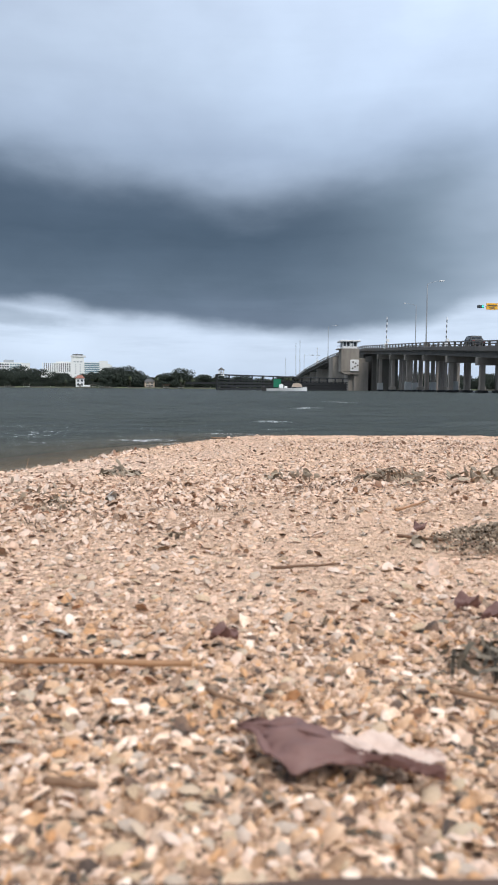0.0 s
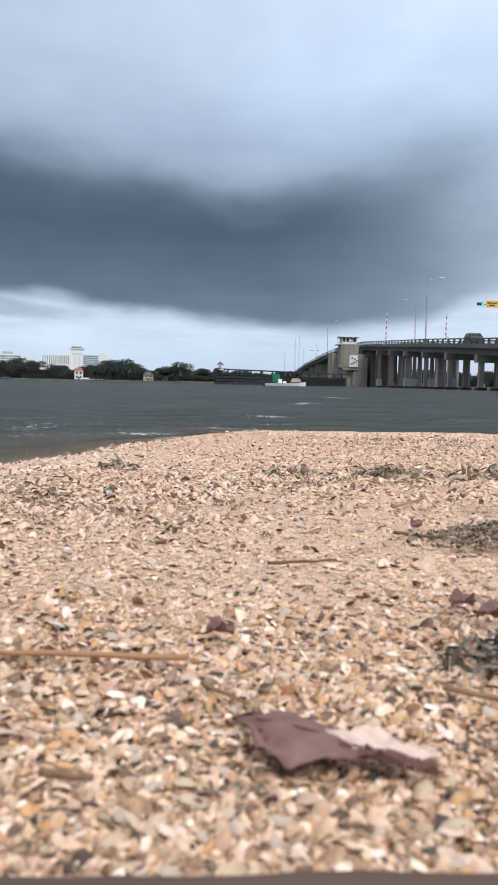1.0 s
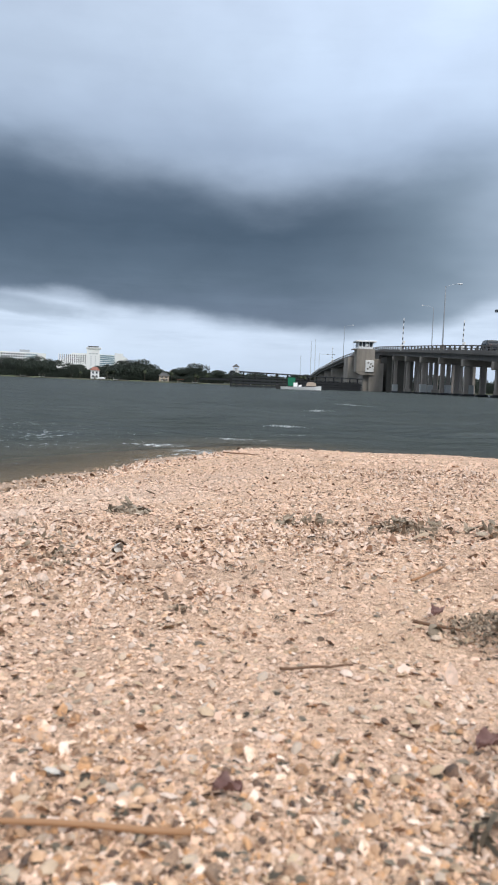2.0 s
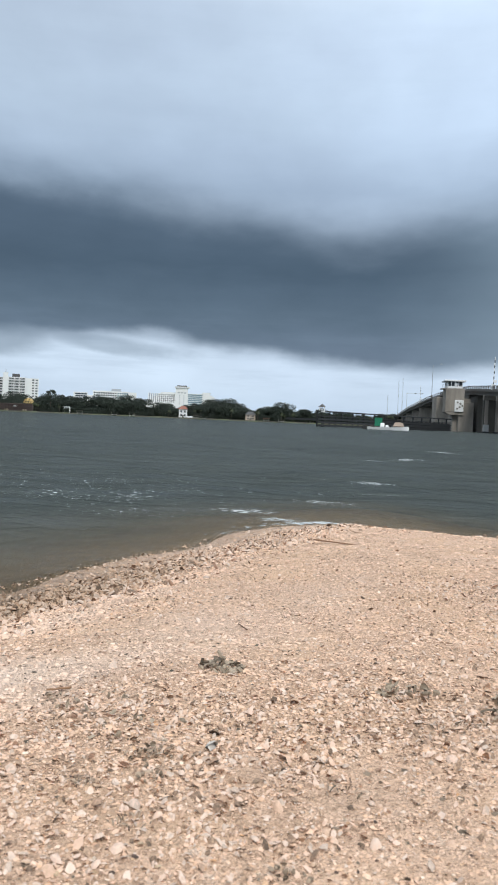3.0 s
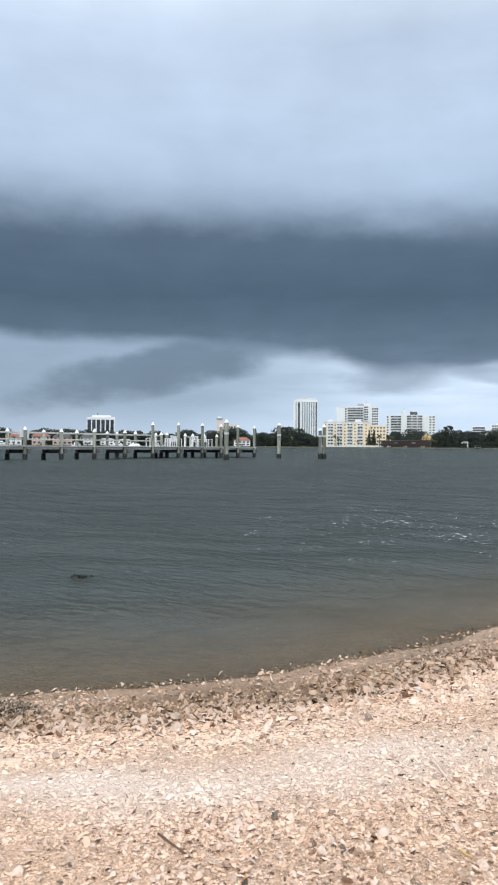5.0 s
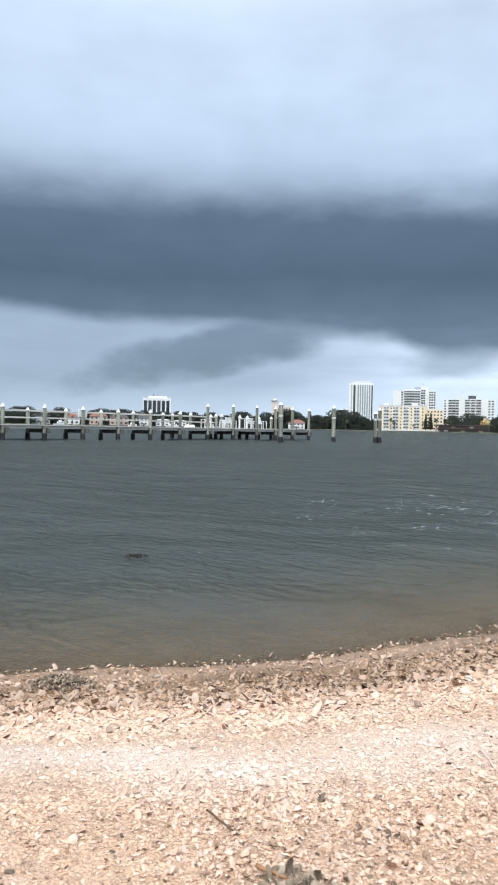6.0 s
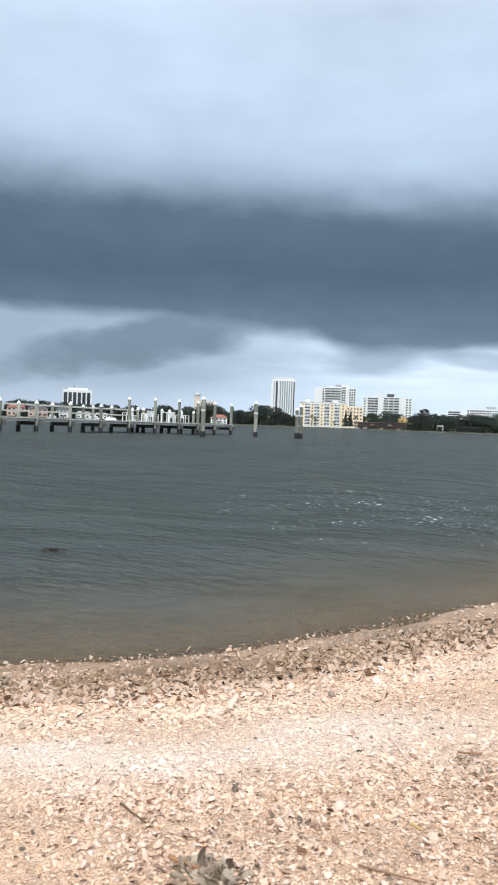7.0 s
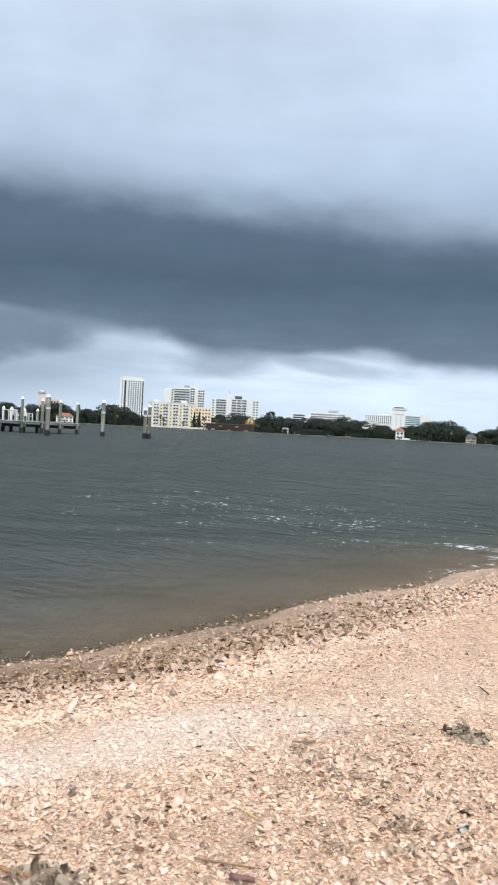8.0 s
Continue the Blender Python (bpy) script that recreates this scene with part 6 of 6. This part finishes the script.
stick("twig", (-0.02, 3.95), (0.24, 3.84), 0.005, "dark driftwood stick at the spit's tip", "twig")
stick("grass_stalk", (-0.62, 2.7), (-0.60, 2.76), 0.0018, "thin upright dry stalk by the water", "reed").matrix_world = pose(-0.62, 2.72, gz(-0.62, 2.72) + 0.03, 0, -75, 30)


stick("wood_chip", (-0.325, 1.012), (-0.292, 1.02), 0.0065, "stout reddish-brown wood chip among shells", "dead_leaf", 4)
stick("wood_chip", (-0.375, 1.181), (-0.353, 1.174), 0.0028, "small orange wood splinter among shells", "gold", 4)
stick("twig", (-0.39, 1.035), (-0.30, 1.055), 0.0018, "thin dark twig among pale shells", "twig")


def heap(name, x, y, radius, h, n, size, mat, label, category, group="", strips=False, seed=0, water=False):
    """A clump of overlapping shells or weed strips, uneven in outline."""
    r = np.random.default_rng(seed)
    b = thing(name, pose(x, y, 0.0 if water else gz(x, y), 0, 0, 0), label, category, group)
    vs, fs = [], []
    for k in range(n):
        a0, d0 = r.uniform(0, math.tau), radius * math.sqrt(r.random()) * r.uniform(0.5, 1.1)
        c = np.array([d0 * math.cos(a0), d0 * math.sin(a0) * 0.8, 0.0])
        c[2] = max(0, h * (1 - (d0 / radius) ** 2)) * r.uniform(0.2, 1.0) + 0.003
        if not water:
            c[2] += gz(x + c[0], y + c[1]) - gz(x, y)
        q = np.array(Euler((r.normal(0, 0.7), r.normal(0, 0.7), r.uniform(0, 6.28))).to_matrix())
        s = size * r.uniform(0.5, 1.4)
        i = len(vs)
        if strips:
            ln, wd, bend = s * 2.6, s * 0.22, r.uniform(-0.5, 0.5)
            for j in range(4):
                u = j / 3 - 0.5
                for sgn in (-1, 1):
                    vs.append(c + q @ np.array([u * ln, sgn * wd + bend * u * u * ln, 0.4 * s * math.cos(u * 3)]))
            for j in range(3):
                fs.append((i + 2 * j, i + 2 * j + 1, i + 2 * j + 3, i + 2 * j + 2))
        else:
            vs.append(c + q @ np.array([0, 0, 0.35 * s]))
            for rad_, zz in ((0.65, 0.27), (1.0, 0.0)):
                for e_ in range(8):
                    f_ = e_ * math.tau / 8
                    wob = 1 + 0.2 * math.sin(3 * f_ + k)
                    vs.append(c + q @ np.array([s * rad_ * wob * math.cos(f_), s * rad_ * 0.75 * wob * math.sin(f_), zz * s]))
            for e_ in range(8):
                g_ = (e_ + 1) % 8
                fs += [(i, i + 1 + e_, i + 1 + g_), (i + 1 + e_, i + 9 + e_, i + 9 + g_, i + 1 + g_)]
    me = bpy.data.meshes.new(name)
    me.from_pydata([tuple(map(float, p)) for p in vs], [], fs)
    me.shade_smooth()
    me.materials.append(M[mat])
    o = put("weed_mat" if mat in ("wrack", "mound", "sodden") else "valve", me, b)
    if mat in ("wrack", "mound", "sodden"):
        tagged(o, kind="stuff")
    return b


heap("dry_wrack", 0.50, 0.92, 0.12, 0.022, 1800, 0.0026, "mound", "brown-grey mound of dried weed and grit", "seaweed", "wrack", seed=6)
heap("dry_wrack", 0.375, 0.515, 0.065, 0.014, 170, 0.007, "wrack", "scatter of dark dried weed on shells", "seaweed", "wrack", True, 7)
heap("dry_wrack", 0.47, 1.52, 0.09, 0.02, 60, 0.010, "mound", "tangle of brown-grey dry weed stems", "seaweed", "wrack", True, 8)
for k, (wx, wy, wr) in enumerate(((-0.13, 1.197, 0.028), (-0.122, 1.055, 0.03), (0.369, 1.473, 0.04), (0.088, 0.992, 0.022), (0.281, 1.452, 0.04), (0.148, 1.197, 0.03),
                                 (-0.15, 1.27, 0.035), (-0.217, 1.153, 0.025), (-0.308, 1.016, 0.022), (-0.40, 1.49, 0.02), (0.20, 0.973, 0.015), (0.236, 0.607, 0.012))):
    heap("weed_scrap", wx, wy, wr * 1.3, 0.005, int(900 * wr), 0.0036, "mound", "small brown scatter of dried weed on shells", "seaweed", "wrack", k % 3 > 0, 40 + k)
heap("wet_wrack", -1.98, 1.55, 0.13, 0.03, 900, 0.005, "mound", "dark wet weed heap at the waterline", "seaweed", "wrack", False, 9)
heap("floating_weed", -3.69, 3.34, 0.12, 0.02, 260, 0.010, "sodden", "dark clump of weed floating near shore", "seaweed", "", True, 10, True)
for x, y, s, mat, label in ((-0.88, 2.165, 0.022, "white_shell", "white shell half with a dark hollow"), (-0.06, 1.30, 0.012, "white_shell", "small bright white shell on the sand"),
                            (-0.67, 1.13, 0.012, "wrack", "rounded dark pebble among pale shells"), (0.385, 0.915, 0.012, "grey_shell", "smooth grey-white pebble on the sand"),
                            (0.033, 0.563, 0.006, "white_shell", "flat white shell on the sand")):
    heap("loose_shell", x, y, 0.003, 0.004, 2, s, mat, label, "shell", "loose shells", seed=int(abs(x) * 100))

# ---------------------------------------------------------------- shell gravel of the beach


def shells_mesh(name, n, wedge, rmin, rmax, size, seed, mat, detail, dens=None):
    """Curved shell chips strewn over the sand, each an island of its own."""
    r = np.random.default_rng(seed)
    th = np.radians(r.uniform(*wedge, n))
    rad_ = np.sqrt(r.uniform(rmin ** 2, rmax ** 2, n))
    x, y = 0.1 + rad_ * np.sin(th), 0.05 + rad_ * np.cos(th)
    d = inland(x, y)
    keep = (d > -0.06) & (r.random(n) < np.clip((d + 0.06) / 0.12, 0.05, 1))
    # drifts of thicker and thinner cover
    drift = 0.5 + 0.5 * np.sin(2.1 * d + 0.7 * np.sin(1.9 * x + 2.3 * y)) * np.cos(1.3 * y - 0.8 * x)
    # a bare strip of sand just above the water
    keep &= r.random(n) > 0.5 * np.exp(-((d - 0.13) / 0.05) ** 2) * np.clip((y - 1.9) / 0.7, 0.1, 1)
    if dens:
        keep &= r.random(n) < dens(x, y, d, drift)
    x, y, d = x[keep], y[keep], d[keep]
    n = len(x)
    z = ground(x, y)
    s = size * np.exp(np.clip(r.normal(0, 0.4, n), -1, 0.85)) * (1 + 0.35 * np.exp(-((d - 0.75) / 0.35) ** 2))
    seg = 6
    ang = (np.arange(seg) + r.uniform(-0.34, 0.34, (n, seg))) * math.tau / seg
    lobes = 1 + np.clip(r.normal(0, 0.18, (n, seg)), -0.36, 0.36)
    asp = r.uniform(0.58, 1.0, n)
    dome = r.uniform(0.2, 0.75, n) if detail else r.uniform(0.1, 0.5, n)
    dome = dome * np.where(r.random(n) < 0.25, -0.7, 1.0)
    rings = [(0.62, 0.86), (1.0, 0.0)] if detail else [(1.0, 0.0)]
    pts = [np.stack([np.zeros(n), np.zeros(n), dome], -1)]
    for q, hz in rings:
        for k in range(seg):
            pts.append(np.stack([q * lobes[:, k] * np.cos(ang[:, k]), q * lobes[:, k] * asp * np.sin(ang[:, k]), dome * hz], -1))
    p = np.stack(pts, 1) * s[:, None, None]
    heaped = mat == M["crust"] and size > 0.0028
    lean = 0.44 if heaped else 0.36 if detail else 0.2
    a0, tx, ty = r.uniform(0, math.tau, n), np.clip(r.normal(0, lean, n), -0.95, 0.95), np.clip(r.normal(0, lean, n), -0.95, 0.95)
    ca, sa = np.cos(a0)[:, None], np.sin(a0)[:, None]
    p = np.stack([p[..., 0] * ca - p[..., 1] * sa, p[..., 0] * sa + p[..., 1] * ca, p[..., 2]], -1)
    p[..., 2] += p[..., 0] * np.tan(tx)[:, None] + p[..., 1] * np.tan(ty)[:, None]
    p += np.stack([x, y, z + s * r.uniform(0.05, 0.6 if heaped else 0.4 if detail else 0.22, n)], -1)[:, None, :]
    per = p.shape[1]
    tris = []
    for k in range(seg):
        k2 = (k + 1) % seg
        tris.append((0, 1 + k, 1 + k2))
        if detail:
            tris += [(1 + k, 1 + seg + k, 1 + seg + k2), (1 + k, 1 + seg + k2, 1 + k2)]
    tris = np.array(tris)
    faces = (np.arange(n)[:, None, None] * per + tris[None]).reshape(-1, 3)
    me = bpy.data.meshes.new(name)
    me.vertices.add(n * per)
    me.vertices.foreach_set("co", p.reshape(-1).astype(np.float32))
    me.loops.add(len(faces) * 3)
    me.loops.foreach_set("vertex_index", faces.reshape(-1).astype(np.int32))
    me.polygons.add(len(faces))
    me.polygons.foreach_set("loop_start", np.arange(0, len(faces) * 3, 3, dtype=np.int32))
    me.update(calc_edges=True)
    if detail:
        me.shade_smooth()
    set_zones(me, np.repeat(x, per), np.repeat(y, per))
    me.materials.append(mat)
    return me


def thick(x, y, d, f):
    return 0.3 + 0.7 * np.maximum(f, np.exp(-((d - 0.65) / 0.45) ** 2))


def clumps(x, y):
    """Loose patches, a hand to an arm wide, from 0 to 1."""
    u, v = x + 0.06 * np.sin(9 * y), y + 0.05 * np.sin(11 * x + 1)
    w = np.sin(8.3 * u + 2.1 * v) * np.cos(9.7 * v - 3.3 * u) + 0.7 * np.sin(23 * u - 9 * v + 2) * np.cos(26 * v + 7 * u) + 0.45 * np.sin(61 * u + 13 * v) * np.cos(57 * v - 21 * u)
    return np.clip(0.58 + 0.6 * w, 0, 1)


def patchy(x, y, d, f):
    bare = np.exp(-((x - 0.3) / 0.3) ** 2 - ((y - 1.1) / 0.32) ** 2) + np.exp(-((d - 1.2) / 0.13) ** 2) + np.exp(-((x - 0.1) / 0.5) ** 2 - ((y - 3.0) / 0.9) ** 2)
    return clumps(x, y) * np.clip(1 - 0.85 * bare, 0.05, 1)


def litter(x, y, d, f):
    return clumps(x * 0.8 + 0.7, y * 0.8 + 0.2) ** 1.5 * (0.35 + 0.65 * np.exp(-((x - 0.15) / 0.5) ** 2 - ((y - 1.25) / 0.4) ** 2)) * (d > 0.9)


def crusty(x, y, d, f):
    return np.clip(0.07 + 0.95 * drifts(x, y), 0, 1) * (0.25 + 0.75 * clumps(x * 0.7 - 0.4, y * 0.7 + 0.9)) * (d > 1.0) * (1 - 0.9 * np.exp(-((d - bleached(x)) / 0.13) ** 2))


def tide(x, y, d, f):
    return (np.exp(-((d - 0.5) / 0.3) ** 2) + 0.3 * np.exp(-((d - 0.02) / 0.05) ** 2)) * np.clip((6.4 - y) / 3.0, 0.3, 1)


def fore(x, y, d, f):
    return np.clip((0.72 - y) / 0.3, 0.06, 1)


for args in (("near", 76000, (-95, 75), 0.1, 1.35, 0.0018, 1, False, lambda x, y, d, f: 0.55 + 0.45 * f, "shell"),
             ("near", 22000, (-70, 70), 0.1, 0.8, 0.0029, 2, True, fore, "coarse"),
             ("near", 22000, (-75, 75), 0.1, 0.75, 0.0023, 7, True, fore, "coarse"),
             ("near", 9000, (-70, 70), 0.1, 0.7, 0.0027, 17, True, fore, "crust"),
             ("mid", 90000, (-75, 40), 1.25, 3.2, 0.0028, 3, False, thick, "shell"),
             ("mid", 60000, (-75, 40), 0.7, 2.5, 0.0029, 10, False, patchy, "shell"),
             ("mid", 170000, (-78, 40), 0.6, 2.9, 0.0029, 41, False, crusty, "crust"),
             ("mid", 46000, (-80, 42), 0.7, 2.9, 0.0039, 4, True, crusty, "crust"),
             ("debris", 34000, (-70, 50), 0.6, 2.6, 0.0025, 31, False, litter, "coarse"),
             ("tide", 110000, (-70, 12), 1.3, 6.4, 0.0034, 9, False, tide, "crust"),
             ("tide", 60000, (-70, 12), 1.3, 5.4, 0.0056, 19, True, tide, "crust"),
             ("far", 85000, (-60, 40), 3.0, 6.6, 0.0042, 5, False, thick, "shell"),
             ("back", 14000, (60, 280), 0.4, 6.0, 0.010, 6, False, None, "shell")):
    _, n, wedge, r0, r1, size, seed, detail, dens, mix = args
    tagged(new("shell_gravel", shells_mesh("shell_gravel", n, wedge, r0, r1, size, seed, M[mix], detail, dens)), "mixed pale, tan and grey shell chips on the sand", "shells", kind="stuff")
# near the camera, dark chips added to imitate shade between the shells
tagged(new("dark_grit", shells_mesh("dark_grit", 5000, (-60, 60), 0.1, 0.75, 0.0026, 28, M["wrack"], False, fore)), "dark crumbs standing in for shaded gaps between coarse shells", "grit", kind="stuff")
tagged(new("dark_grit", shells_mesh("dark_grit", 9000, (-75, 45), 0.6, 3.4, 0.0033, 18, M["mound"], False, lambda x, y, d, f: clumps(x + 0.4, y - 0.3) ** 2)), "dark clustered bits of weed and bark on sand", "grit", kind="stuff")
tagged(new("dark_grit", shells_mesh("dark_grit", 5000, (-80, 60), 0.1, 3.5, 0.0026, 8, M["wrack"], False, lambda x, y, d, f: 0.3 + 0.7 * (1 - f))), "dark bits of weed and wood among shells", "grit", kind="stuff")


def ribbed_shell(seed):
    r = np.random.default_rng(seed)
    bm = bmesh.new()
    n, rows = 12, 3
    c = bm.verts.new((0, 0, 0.36))
    prev = None
    for i in range(1, rows + 1):
        u = i / rows
        ring = []
        for k in range(n):
            a0 = k * math.tau / n
            w = u * (1 + 0.14 * math.sin(2 * a0 + seed) + 0.08 * math.sin(5 * a0 + seed * 2) + r.normal(0, 0.03))
            ring.append(bm.verts.new((w * math.cos(a0), 0.72 * w * math.sin(a0), 0.36 * (1 - u ** 2.2) + 0.02 * (k % 2) * u)))
        for k in range(n):
            q = (k + 1) % n
            bm.faces.new((c, ring[k], ring[q]) if prev is None else (prev[k], ring[k], ring[q], prev[q]))
        prev = ring
    me = mesh_of("shell", bm, M["shell_one"])
    me.shade_smooth()
    return me


SHELLS = [ribbed_shell(k) for k in range(7)]
OYSTERS = []
for k in range(4):
    me = ribbed_shell(20 + k)
    me.materials.clear()
    me.materials.append(M["grey_shell"])
    OYSTERS.append(me)


def oyster_clump(x, y, radius, n, size, label, seed):
    r = np.random.default_rng(seed)
    b = thing("oyster_clump", pose(x, y, gz(x, y)), label, "shell clump", "oyster clumps")
    for k in range(n):
        a0, d0 = r.uniform(0, math.tau), radius * math.sqrt(r.random())
        s = size * r.uniform(0.6, 1.4)
        dx, dy = d0 * math.cos(a0), d0 * math.sin(a0) * 0.8
        h = gz(x + dx, y + dy) - gz(x, y) + 0.034 * (1 - d0 / radius) * r.uniform(0.1, 1) + s * 0.3
        put("valve", OYSTERS[k % 4], b, pose(dx, dy, h, r.normal(0, 55), r.normal(0, 40), r.uniform(0, 360)) @ Matrix.Diagonal((s * 1.2, s * 0.9, s * 0.8, 1)))


oyster_clump(-0.11, 1.70, 0.05, 70, 0.0074, "grey clump of fused oyster shells", 1)
oyster_clump(0.274, 1.62, 0.06, 38, 0.0068, "greyish clump of fused oyster shells", 2)
oyster_clump(0.50, 1.60, 0.08, 50, 0.0075, "wide clump of oyster shells and twigs", 3)
oyster_clump(-0.53, 0.885, 0.055, 70, 0.0076, "jagged clump of pale oyster shells", 4)
oyster_clump(0.66, 1.55, 0.09, 50, 0.0085, "large clump of grey oyster shells", 5)
oyster_clump(-0.16, 1.33, 0.11, 36, 0.0048, "low scatter of grey oyster shells", 6)
oyster_clump(-0.28, 1.45, 0.10, 26, 0.0048, "low scatter of grey oyster shells", 7)
r = np.random.default_rng(77)
for k in range(300):
    u = r.random()
    x, y = 0.18 + r.uniform(-1, 1) * (0.10 + 0.30 * u), 0.27 + 0.75 * u
    s = 0.0046 * math.exp(np.clip(r.normal(0, 0.3), -0.6, 0.6))
    if math.hypot(x - 0.215, (y - 0.355) * 1.2) < 0.04:
        continue
    m = pose(x, y, gz(x, y) + s * 0.35, r.normal(0, 16), r.normal(0, 16), r.uniform(0, 360)) @ Matrix.Diagonal((s, s, s * (1 if r.random() < 0.75 else -0.8), 1))
    put("shell", SHELLS[k % 7], beach, m)
